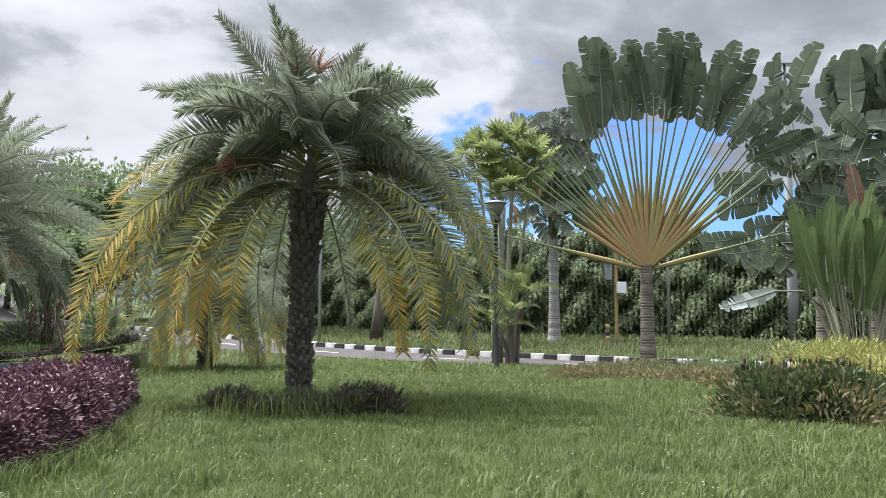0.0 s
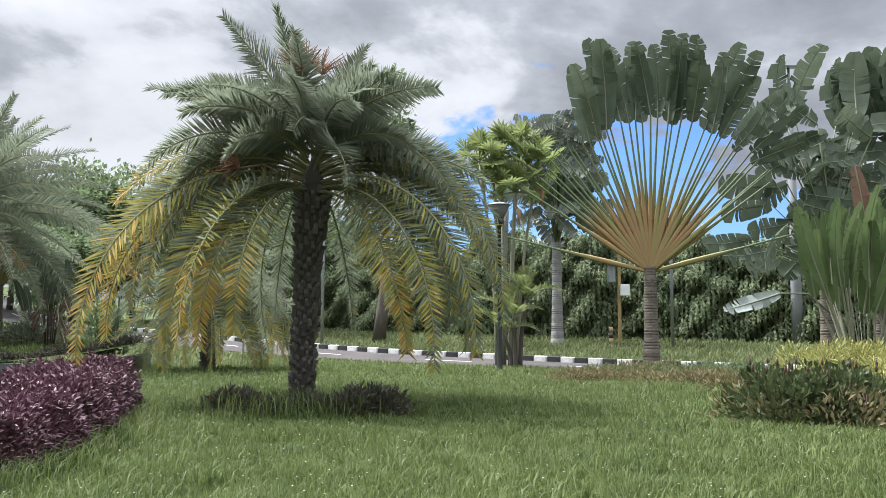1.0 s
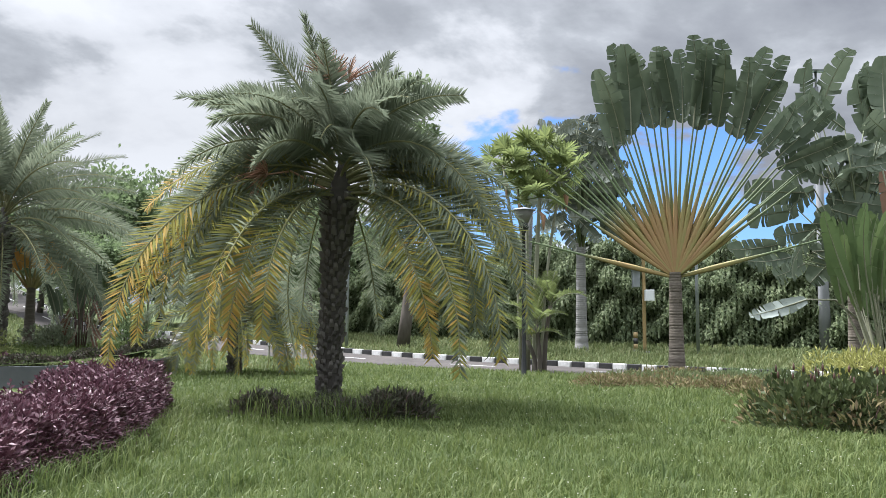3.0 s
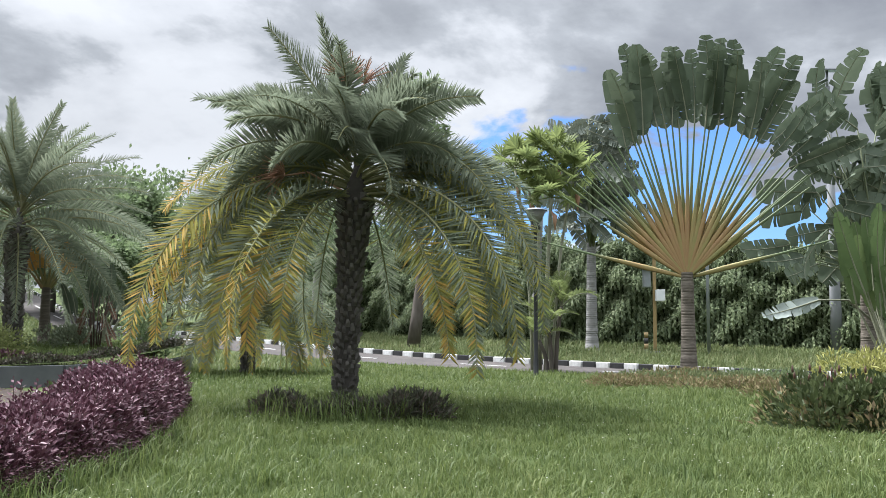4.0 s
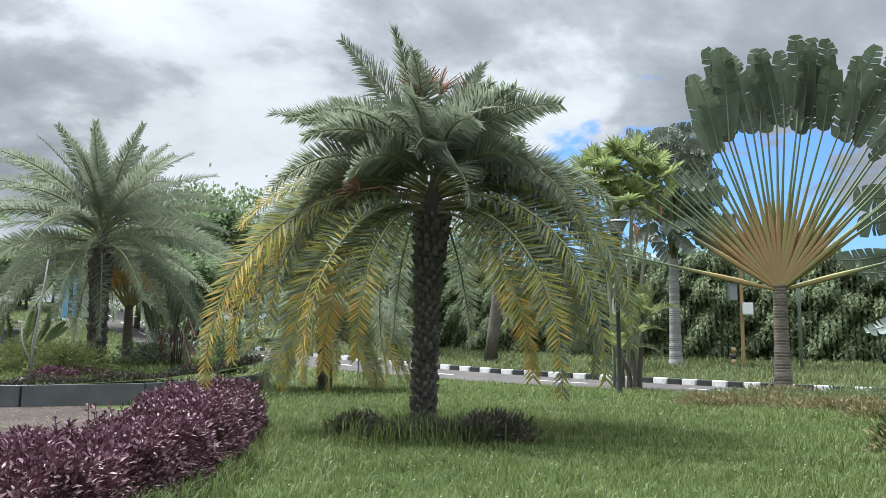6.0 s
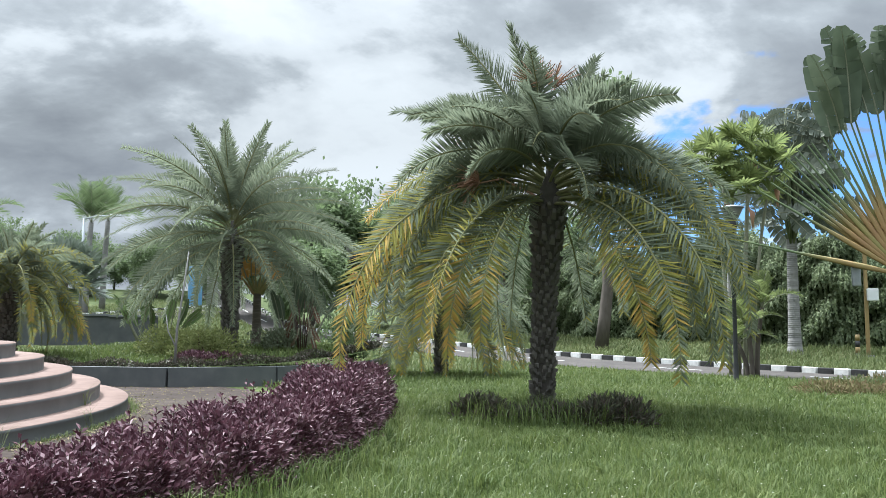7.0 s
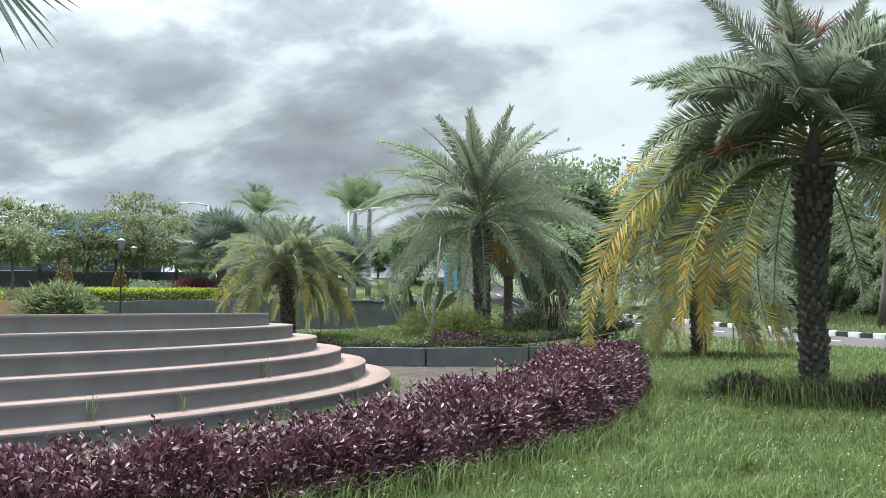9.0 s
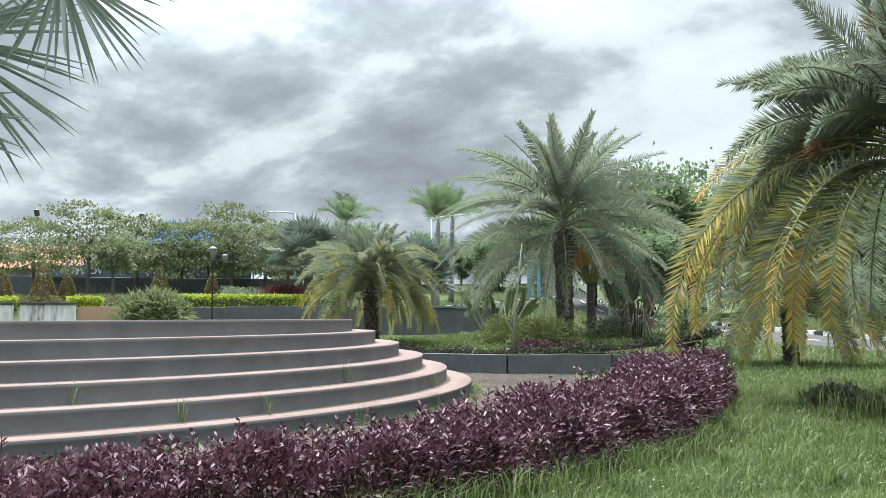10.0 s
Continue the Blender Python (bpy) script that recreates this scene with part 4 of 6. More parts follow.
paddle_clump((10.1, 20.3, 0), 34, 2.3, 2.2, 0.42, 3, "bright green heliconia clump with tall paddle leaves", splay=23, torn=0.3)
paddle_clump((11.9, 21.2, 0), 14, 3.1, 1.9, 0.5, 5, "tall green paddle-leaved clump behind a yellow bush")
paddle_clump(polar(33.8, 27.5, 0.8), 12, 0.9, 1.0, 0.24, 7, "green paddle-leaved plant in the raised bed", splay=42)
paddle_clump(polar(24.6, 27.0, 0.75), 12, 1.3, 1.1, 0.26, 8, "dense dull green paddle-leaved plant beside a thin trunk", leaf="paddle", splay=30)
pale = thing("torn_leaf", pose(8.6, 21.6, 2.2), "pale torn paddle leaf hanging out sideways", "leaf")
part("leaf_blade", blade_mesh(1.6, 0.46, 0.8, 5, [M["cane"], M["paddle_pale"]], 0.35), pale, pose(0, 0, 0, 0, -109, 0) @ pose(0, 0, 0, 0, 0, 25))
part("leaf_stalk", tube_mesh([(0, 0, 0), (0.8, 0.2, 0.0), (1.9, 0.4, -0.9)], [0.02, 0.03, 0.04], M["cane"], 6), pale)
dead = thing("dead_leaf", pose(11.0, 21.9, 3.0), "brown dead paddle leaves hanging in the palm", "leaf")
for k in range(4):
    part("leaf_blade", blade("paddle_brown", k, 2.2, 0.5, 0.5, 0.3), dead, pose(0.25 * k - 0.2, 0.1 * k, 2.6 - 0.35 * k, 175, 10 * k - 8, 30 * k))


# ---- feather palms with thin canes ----
def soft_frond(length, seed, mat, w=0.019, per=34, e0=62, bend=95, leaf=0.5):
    rng = np.random.default_rng(seed)
    n = 14
    s = np.linspace(0, 1, n)
    ang = np.radians(e0 - bend * s ** 1.3)
    ds = length / (n - 1)
    spine = np.stack([np.concatenate([[0], np.cumsum(np.cos(ang[:-1]) * ds)]), np.zeros(n), np.concatenate([[0], np.cumsum(np.sin(ang[:-1]) * ds)])], -1)
    v, fs = tube(spine, 0.018 * (1 - s) + 0.004, None, 4, cap=False)
    V, F, I, off = [v], [np.vstack([fs[0][:, [0, 1, 2]], fs[0][:, [0, 2, 3]]])], [], len(v)
    I.append(np.zeros(len(F[0]), int))
    for sd_ in (-1, 1):
        u = np.linspace(0.18, 0.99, per)
        b = np.stack([np.interp(u, s, spine[:, k]) for k in range(3)], -1)
        a = np.interp(u, s, ang)
        tan = np.stack([np.cos(a), 0 * a, np.sin(a)], -1)
        up = np.stack([-np.sin(a), 0 * a, np.cos(a)], -1)
        d = unit(tan * 0.75 + np.array([0, sd_ * 1.0, 0]) + up * (0.55 + rng.normal(0, 0.2, per))[:, None])
        L = leaf * np.sin(np.pi * (u * 0.85 + 0.1)) * rng.uniform(0.85, 1.1, per)
        wv = unit(np.cross(d, up))
        m = b + d * (L * 0.5)[:, None]
        t = b + d * L[:, None] + np.array([0, 0, -0.10]) * L[:, None]
        lv = np.stack([b, m + wv * w, t, m - wv * w], 1).reshape(-1, 3)
        i = off + np.arange(per)[:, None] * 4
        F.append(np.vstack([i + np.array([[0, 1, 2]]), i + np.array([[0, 2, 3]])]))
        I.append(np.ones(2 * per, int))
        V.append(lv)
        off += 4 * per
    return mesh_np("frond", np.vstack(V), np.vstack(F), [M["cane"], mat], np.concatenate(I))


def cane_palm(at, stems, frond_len, seed, label, mat, name="cane_palm", per_stem=9, frond_leaf=0.5, r=0.05, trunk_mat="cane"):
    """A clump of thin canes, each with a tuft of feather fronds. stems: (x, y, height, lean x, lean y)."""
    rng = np.random.default_rng(seed)
    palm = thing(name, pose(*at), label, "palm")
    ms = [soft_frond(frond_len, seed * 5 + k, mat, e0=e, bend=b, leaf=frond_leaf) for k, (e, b) in enumerate(((84, 42), (66, 66), (44, 84)))]
    for x, y, h, lx, ly in stems:
        z = np.linspace(0, 1, 7)
        part("cane", tube_mesh(np.stack([x + lx * z ** 2, y + ly * z ** 2, h * z - 0.05], -1), r * (1.15 - 0.3 * z), M[trunk_mat], 8), palm)
        for k in range(per_stem):
            m = pose(x + lx, y + ly, h - 0.1, 0, 0, k * 137.5 + rng.uniform(-15, 15)) @ pose(0, 0, 0, 0, rng.uniform(-8, 8), 0) @ Matrix.Scale(rng.uniform(0.8, 1.1), 4)
            part("frond", ms[k % 3], palm, m)
    return palm


cane_palm((2.25, 27.2, 0), [(0, 0, 1.6, -0.1, 0), (0.15, 0.1, 2.2, 0.2, 0), (-0.1, 0.2, 1.1, -0.3, 0)], 1.4, 6, "young yellow-green palm at the lawn's edge", M["areca"], per_stem=8, frond_leaf=0.42, r=0.07, trunk_mat="bark")
for az, d, h, sd_ in ((37.9, 62, 6.4, 1), (36.9, 66, 6.6, 2), (44.2, 75, 4.8, 3)):
    cane_palm(polar(az, d), [(0, 0, h, 0.2, 0)], 3.6, 20 + sd_, "tall royal palm far off beside the road", M["foliage"], "royal_palm", 15, 1.3, 0.2, "grey_trunk")
cane_palm(polar(-4.3, 41.5), [(0, 0, 6.5, 0.2, 0)], 2.5, 31, "grey-trunked palm behind the road", M["foliage"], "royal_palm", 11, 0.8, 0.2, "grey_trunk")
cane_palm((-9.5, 47.5, 1.0), [(0, 0, 4.5, 0.2, 0)], 2.5, 32, "feathery palm in the greenery across the road", M["foliage"], "royal_palm", 11, 0.8, 0.16, "grey_trunk")


# ---- fan palms ----
def fan_leaf(r, seed, mat, seg=26, thin=0.062, sag=0.12):
    """A round fan leaf of stiff folded segments on a stalk along +z."""
    rng = np.random.default_rng(seed)
    V, F, off = [], [], 0
    v, fs = tube(np.array([(0, 0, 0), (0.02, 0, r * 0.6), (0, 0, r * 1.1)]), [0.03, 0.022, 0.012], None, 5, cap=False)
    V.append(v)
    F.append(np.vstack([fs[0][:, [0, 1, 2]], fs[0][:, [0, 2, 3]]]))
    off = len(v)
    c = np.array([0, 0, r * 1.1])
    for k in range(seg):
        a = radians(-125 + 250 * k / (seg - 1))
        d = np.array([math.sin(a), rng.normal(0.05, 0.06), math.cos(a)])
        s = np.array([math.cos(a), 0, -math.sin(a)])
        L = r * rng.uniform(0.9, 1.05)
        w = r * thin
        m = c + d * L * 0.6
        V.append(np.array([c, m + s * w + np.array([0, 0.03, 0]), c + d * L + np.array([0, 0, -sag * r]), m - s * w + np.array([0, 0.03, 0])]))
        F.append(np.array([[0, 1, 2], [0, 2, 3]]) + off)
        off += 4
    return mesh_np("fan", np.vstack(V), np.vstack(F), mat)


def fan_palm(at, trunk_h, r, count, seed, label, seg=26, thin=0.062, sag=0.12, turn=0.0):
    rng = np.random.default_rng(seed)
    palm = thing("fan_palm", pose(*at), label, "palm")
    part("trunk", trunk_rings(trunk_h, 0.22, 0.2, M["bark"]), palm)
    ms = [fan_leaf(r, seed + k, M["silver_frond"], seg, thin, sag) for k in range(3)]
    for k in range(count):
        tl = 8 + 100 * (k + 0.5) / count
        part("fan_leaf", ms[k % 3], palm, pose(0, 0, trunk_h - 0.1, 0, 0, turn + k * 137.5) @ pose(0, 0, 0, 0, tl, 0) @ pose(0, 0, 0, 0, 0, 90 + rng.uniform(-30, 30)))
    return palm


def cluster_palm(at, stems, r, seed, label):
    """Thin canes from one root, each topped by a dense head of pleated, blunt fan leaves. stems: (height, lean x, lean y)."""
    rng = np.random.default_rng(seed)
    palm = thing("cluster_palm", pose(*at), label, "palm")
    fans = [fan_leaf(r, seed + k, M["areca"], 17, 0.085, 0.06) for k in range(4)]
    for k, (h, lx, ly) in enumerate(stems):
        z = np.linspace(0, 1, 7)
        part("cane", tube_mesh(np.stack([0.35 * lx + lx * 0.65 * z ** 2, 0.3 * ly + 0.7 * ly * z ** 2, h * z - 0.05], -1), 0.05 * (1.15 - 0.3 * z), M["cane"], 8), palm)
        for j in range(11):
            m = pose(lx, ly, h - 0.1, 0, 0, j * 137.5 + rng.uniform(-15, 15)) @ pose(0, 0, 0, 0, 8 + 9.5 * j + rng.uniform(-6, 6), 0) @ pose(0, 0, 0, 0, 0, rng.uniform(-50, 50) + 90) @ Matrix.Scale(rng.uniform(0.8, 1.1), 4)
            part("fan_leaf", fans[j % 4], palm, m)
        part("fruit_stalk", tube_mesh([(lx, ly - 0.1, h - 0.6), (lx + 0.1, ly - 0.3, h - 0.8), (lx + 0.1, ly - 0.3, h - 1.25)], [0.03, 0.09, 0.02], M["fruit"], 6), palm)
    return palm


cluster_palm((2.0, 28.0, 0), [(7.0, -0.9, 0), (7.5, 0.5, 0.3), (6.3, -0.4, 0.2), (6.6, 1.1, 0), (5.9, 0.3, -0.4), (7.3, -0.1, 0.7)], 0.62, 3, "clump of slim yellow-green palms on thin canes")
fan_palm(polar(46.6, 38), 2.0, 1.15, 20, 5, "silvery fan palm with stiff round leaves")


def hanging_fan(palm, crown, hub, aim, spread, r, seg, seed):
    """A fan leaf hanging from a long stalk; aim is the angle of its middle segment, seen from the lawn."""
    rng = np.random.default_rng(seed)
    crown, hub = np.array(crown), np.array(hub)
    right = unit(np.array([0.46, 0.89, 0.0]))
    up = np.array([0.0, 0.0, 1.0])
    away = np.cross(up, right)
    stalk = np.array([crown, crown * 0.5 + hub * 0.5 + np.array([0, 0, 0.22]), hub])
    part("leaf_stalk", tube_mesh(stalk, [0.028, 0.018, 0.011], M["cane"], 6), palm)
    V, F, off = [], [], 0
    for k in range(seg):
        a = radians(aim + spread * (2 * k / (seg - 1) - 1) + rng.normal(0, 2.5))
        d = unit(right * math.cos(a) + up * math.sin(a) + away * rng.normal(0.0, 0.22))
        s = unit(np.cross(d, away))
        L, w = r * rng.uniform(0.82, 1.08), rng.uniform(0.009, 0.014)
        st = [hub + d * L * u - up * (0.10 * L * u * u) for u in (0.0, 0.12, 0.45, 0.8, 1.0)]
        ws = [0.3, 0.75, 1.0, 0.6, 0.05]
        rows = [np.array([p - s * w * q, p + away * w * q * 0.8, p + s * w * q]) for p, q in zip(st, ws)]
        V.append(np.vstack(rows))
        i = np.array([[j * 3 + c, j * 3 + c + 1, j * 3 + c + 4, j * 3 + c + 3] for j in range(4) for c in range(2)])
        F.append(i + off)
        off += 15
    part("fan_leaf", mesh_np("fan", np.vstack(V), np.vstack(F), M["silver_frond"]), palm)


near_fan = thing("fan_palm", pose(-5.1, 0.5, 0), "fan palm whose stiff leaf segments hang over the hedge", "palm")
part("trunk", trunk_rings(2.75, 0.22, 0.2, M["bark"]), near_fan)
for k, (hx, hy, hz, aim, spread, r, seg) in enumerate((
        (0.66, 1.50, 3.18, -74, 74, 0.56, 28), (0.20, 1.10, 2.82, -24, 60, 0.74, 28), (0.10, 1.05, 3.45, -40, 60, 0.66, 24), (0.05, 0.95, 2.45, -38, 60, 0.66, 22),
        (-1.1, 0.5, 3.5, 100, 110, 0.7, 26), (-0.9, -0.8, 3.3, 160, 110, 0.7, 26), (0.3, -1.2, 3.4, 200, 110, 0.7, 26), (-0.3, 0.3, 4.1, 90, 120, 0.7, 26))):
    hanging_fan(near_fan, (0, 0, 2.7), (hx, hy, hz), aim, spread, r, seg, 40 + k)
fan_palm(polar(39.2, 46, 1.4), 2.3, 1.3, 26, 9, "blue-grey fan palm beside the far road")


# ---- broadleaf trees ----
def crown_mesh(n, shape, leaf, rng, mat, clumps=40):
    """Leaves in clumps spread through an uneven crown. shape: 'round', 'flat' (in tiers) or 'cone'."""
    cen = unit(rng.normal(size=(clumps, 3)))
    rad = rng.uniform(0.25, 1.0, clumps)[:, None] ** 0.5
    c = cen * rad
    if shape == "flat":
        tier = rng.integers(0, 4, clumps)
        rr = np.sqrt(rng.uniform(0, 1, clumps)) * (1.0 - 0.17 * tier)
        aa = rng.uniform(0, 2 * np.pi, clumps)
        c = np.stack([rr * np.cos(aa), rr * np.sin(aa), -0.8 + tier * 0.50 + rng.normal(0, 0.22, clumps) + 0.18 * rr], -1)
    k = rng.integers(0, clumps, n)
    spread = np.array([0.17, 0.17, 0.10 if shape == "flat" else 0.15])
    p = c[k] + rng.normal(size=(n, 3)) * spread * rng.uniform(0.6, 1.2, clumps)[k][:, None]
    d = p * 0.8 + rng.normal(size=(n, 3)) * 0.6 + np.array([0, 0, 0.15])
    return p, d


TREES = {}


def tree(at, h, r, crown_h, seed, label, mat="foliage", shape="round", n=4200, leaf=0.26, name="tree"):
    """A tapered trunk with limbs and a crown of many small leaves."""
    rng = np.random.default_rng(seed)
    t = thing(name, pose(*at, 0, 0, seed * 67 % 360), label, "tree", "trees round the park")
    bz = h - crown_h
    z = np.linspace(0, 1, 8)
    wob = np.cumsum(rng.normal(0, 0.05, (8, 2)), 0) * h / 8
    tp = np.stack([wob[:, 0], wob[:, 1], z * (bz + crown_h * 0.55) - 0.1], -1)
    part("trunk", tube_mesh(tp, 0.035 * h * (1.1 - 0.85 * z) * 0.62 + 0.02, M["bark"], 9), t)
    limbs = 7
    for k in range(limbs):
        a = k * 2.4
        st = tp[min(7, 4 + k % 4)]
        en = np.array([wob[-1, 0] + math.cos(a) * r * rng.uniform(0.6, 0.85), wob[-1, 1] + math.sin(a) * r * rng.uniform(0.6, 0.85), bz + crown_h * rng.uniform(0.35, 0.8)])
        part("limb", tube_mesh([st, st * 0.5 + en * 0.5 + np.array([0, 0, 0.15 * r]), en], [0.012 * h * 0.6, 0.008 * h * 0.6, 0.01], M["bark"], 6), t)
    p, d = crown_mesh(n, shape, leaf, rng, mat)
    p = p * np.array([r, r, crown_h * 0.5]) + np.array([wob[-1, 0], wob[-1, 1], bz + crown_h * 0.5])
    v, f = leaf_cloud(p, d, rng.uniform(0.7, 1.3, n) * leaf, rng.uniform(0.4, 0.65, n) * leaf, rng, 0.25, 0.15, d * 0.4 + np.array([0, 0, 0.8]))
    part("crown", mesh_np("crown", v, f, M[mat]), t)["kind"] = "stuff"
    return t


def tree_copy(ob, at, turn, sc):
    c = copy_thing(ob, pose(*at, 0, 0, turn))
    c.scale = (sc, sc, sc)
    return c


tierA = tree(polar(60.5, 50), 4.8, 3.3, 2.9, 3, "spreading tiered tree with light green leaves", "foliage_light", "flat", 4200, 0.21)
tierB = tree(polar(54.8, 54), 4.6, 3.2, 2.8, 5, "spreading tiered tree with bright green leaves", "foliage_light", "flat", 4200, 0.21)
for k, (az, d, sc) in enumerate(((66.2, 51, 0.85), (63.6, 54, 0.9), (57.6, 54, 1.0), (51.6, 53, 1.1), (49.4, 56, 1.05), (47.9, 52, 0.85), (68.5, 52, 0.85), (53.2, 56, 0.95), (71, 48, 0.85))):
    tree_copy(tierA if k % 2 else tierB, polar(az, d), 77 * k, sc)
slender = tree(polar(59.1, 43), 3.0, 0.95, 1.7, 8, "slender pale green tree on a flared trunk", "foliage_light", "round", 1500, 0.2)
roundA = tree(polar(23.6, 58), 10, 4.2, 8, 13, "dense dark green tree beside the road", "foliage", "round", 9000, 0.46)
roundB = tree(polar(14.0, 60), 11, 4.5, 8.5, 17, "dense green tree behind the palms", "foliage", "round", 9000, 0.46)
for k, (az, d, sc) in enumerate(((20.2, 63, 0.95), (17.2, 58, 0.9), (27.2, 64, 0.8), (30.5, 76, 0.7), (34, 82, 0.5), (38.5, 86, 0.5), (42.0, 84, 0.5), (11, 56, 0.85), (8.0, 55, 0.75), (45, 80, 0.42), (24.8, 48, 0.55), (48, 82, 0.44), (52, 84, 0.46), (57, 84, 0.44), (62, 80, 0.42), (67, 80, 0.44), (72, 76, 0.5))):
    tree_copy(roundA if k % 2 else roundB, polar(az, d), 61 * k, sc)
for k in range(14):
    tree_copy(roundA if k % 2 else roundB, polar(29.5 + 1.35 * k, 78 + 5 * (k % 3)), 83 * k, 0.36 + 0.05 * (k % 4))
tree((-3.1, 39.0, 0.6), 12.6, 1.5, 4.0, 23, "tall sparse tree rising behind the date palm", "foliage", "round", 1100, 0.34)
tree((-8.5, 44, 1.0), 8.0, 2.6, 5.5, 24, "green tree across the road behind the palms", "foliage", "round", 4200, 0.28)

# ---- thicket across the road ----
rng = np.random.default_rng(12)
TH = resample([(44, 22), (30, 31), (20, 38.2), (10, 42.5), (0, 45.5), (-8, 50), (-15, 57)], 0.25)
tt = unit(np.gradient(TH, axis=0))
tn = np.stack([tt[:, 1], -tt[:, 0]], -1)
tn = np.where((tn @ np.array([0, -1.0]))[:, None] < 0, -tn, tn)


def thicket_skin(s, u):
    """A lumpy wall of growth: place along s (0..1) and height share u (0..1)."""
    i = np.clip((s * (len(TH) - 1)).astype(int), 0, len(TH) - 1)
    top = 5.0 + 0.5 * np.sin(s * 31) + 0.4 * np.sin(s * 83 + 1) + 0.22 * np.sin(s * 190)
    bul = 1.5 * (1 - u ** 2) + 0.55 * np.sin(s * 120 + 3 * np.sin(u * 5)) * np.sin(u * 9 + s * 40) + 0.3 * np.sin(s * 310 + u * 17)
    p = TH[i] + tn[i] * bul[:, None]
    return np.stack([p[:, 0], p[:, 1], height(p[:, 0], p[:, 1]) + u * top], -1), tn[i]


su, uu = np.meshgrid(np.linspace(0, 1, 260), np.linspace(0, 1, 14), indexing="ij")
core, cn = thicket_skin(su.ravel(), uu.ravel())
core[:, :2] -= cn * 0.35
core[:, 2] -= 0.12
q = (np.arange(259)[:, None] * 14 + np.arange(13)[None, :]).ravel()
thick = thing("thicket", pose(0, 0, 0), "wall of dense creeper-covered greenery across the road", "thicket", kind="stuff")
# this part is a plain dark sheet, coloured as shade behind the leaves
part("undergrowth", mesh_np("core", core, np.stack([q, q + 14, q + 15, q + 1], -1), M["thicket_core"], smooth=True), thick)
n = 170000
s = rng.uniform(0, 1, n)
u = rng.uniform(0, 1, n) ** 0.8
p, nn = thicket_skin(s, u)
p[:, :2] += nn * rng.uniform(-0.25, 0.3, n)[:, None]
p[:, 2] += rng.uniform(-0.1, 0.25, n)
d = np.concatenate([nn * 0.5, np.full((n, 1), -0.4)], 1) + rng.normal(0, 0.55, (n, 3))
v, f = leaf_cloud(p, d, rng.uniform(0.11, 0.25, n), rng.uniform(0.06, 0.13, n), rng, 0.2, 0.35, np.concatenate([nn * 0.8, np.full((n, 1), 0.6)], 1))
part("foliage", mesh_np("foliage", v, f, M["thicket"]), thick)["kind"] = "stuff"

# verge grass beyond the road
n = 70000
i = rng.integers(40, len(kline) - 60, n)
kt = unit(np.gradient(kline, axis=0))
kn = np.stack([kt[:, 1], -kt[:, 0]], -1)
w = rng.uniform(0.35, 12, n)
x, y = kline[i, 0] + kn[i, 0] * w, kline[i, 1] + kn[i, 1] * w
v, fs = blades(x, y, rng.uniform(0.10, 0.42, n), rng.uniform(0.02, 0.045, n), rng)
verge = new("verge_grass", mesh_np("verge", v, fs, M["verge"]))
tagged(verge, "rough long grass on the verge behind the kerb", "grass", kind="stuff")

# rough grass between the raised bed and the road, and up the slope
n = 80000
x, y = rng.uniform(-42, -5, n), rng.uniform(22, 62, n)
r_ = np.hypot(x, y)
kk = np.interp(x, kline[::-1, 0], kline[::-1, 1])
ok = (np.abs(y - kk + 2.2) > 3.4) & (np.degrees(np.arctan2(-x, y)) < 62) & (r_ > 28)
x, y = x[ok], y[ok]
v, fs = blades(x, y, rng.uniform(0.10, 0.34, len(x)), rng.uniform(0.03, 0.07, len(x)), rng)
slope = new("slope_grass", mesh_np("slope", v, fs, M["verge"]))
tagged(slope, "dull green rough grass on the slope beside the road", "grass", kind="stuff")


# ---- shrubs ----
def shrub(at, rx, ry, h, n, leaf, mat, seed, label, name="shrub", narrow=0.4, up=0.5, turn=0, lumps=9, stems=10, group=""):
    """A low bush of leaves over an uneven mound, with stems."""
    rng = np.random.default_rng(seed)
    b = thing(name, pose(*at, 0, 0, turn), label, "shrub", group)
    c = np.stack([rng.uniform(-0.7, 0.7, lumps) * rx, rng.uniform(-0.7, 0.7, lumps) * ry, np.zeros(lumps)], -1)
    k = rng.integers(0, lumps, n)
    q = unit(rng.normal(size=(n, 3)))
    q[:, 2] = np.abs(q[:, 2])
    rad = rng.uniform(0.72, 1.03, n)[:, None]
    size = rng.uniform(0.42, 0.62, lumps)[k][:, None]
    hh = rng.uniform(0.75, 1.0, lumps)[k]
    p = c[k] + q * rad * np.concatenate([size * rx, size * ry, (hh * h)[:, None]], 1)
    p[:, 2] = np.maximum(p[:, 2], 0.02)
    d = q + np.array([0, 0, up]) + rng.normal(0, 0.45, (n, 3))
    v, f = leaf_cloud(p, d, rng.uniform(0.7, 1.3, n) * leaf, rng.uniform(0.8, 1.2, n) * leaf * narrow, rng, 0.3, 0.2, q * 0.7 + np.array([0, 0, 0.7]))
    part("foliage", mesh_np("foliage", v, f, M[mat]), b)["kind"] = "stuff"
    for k in range(stems):
        cc = c[k % lumps]
        e = cc + np.array([rng.normal(0, 0.3) * rx * 0.5, rng.normal(0, 0.3) * ry * 0.5, h * 0.8])
        part("stem", tube_mesh([cc + np.array([0, 0, -0.03]), cc * 0.5 + e * 0.5, e], [0.014, 0.01, 0.005], M["twig"], 5), b)
    return b


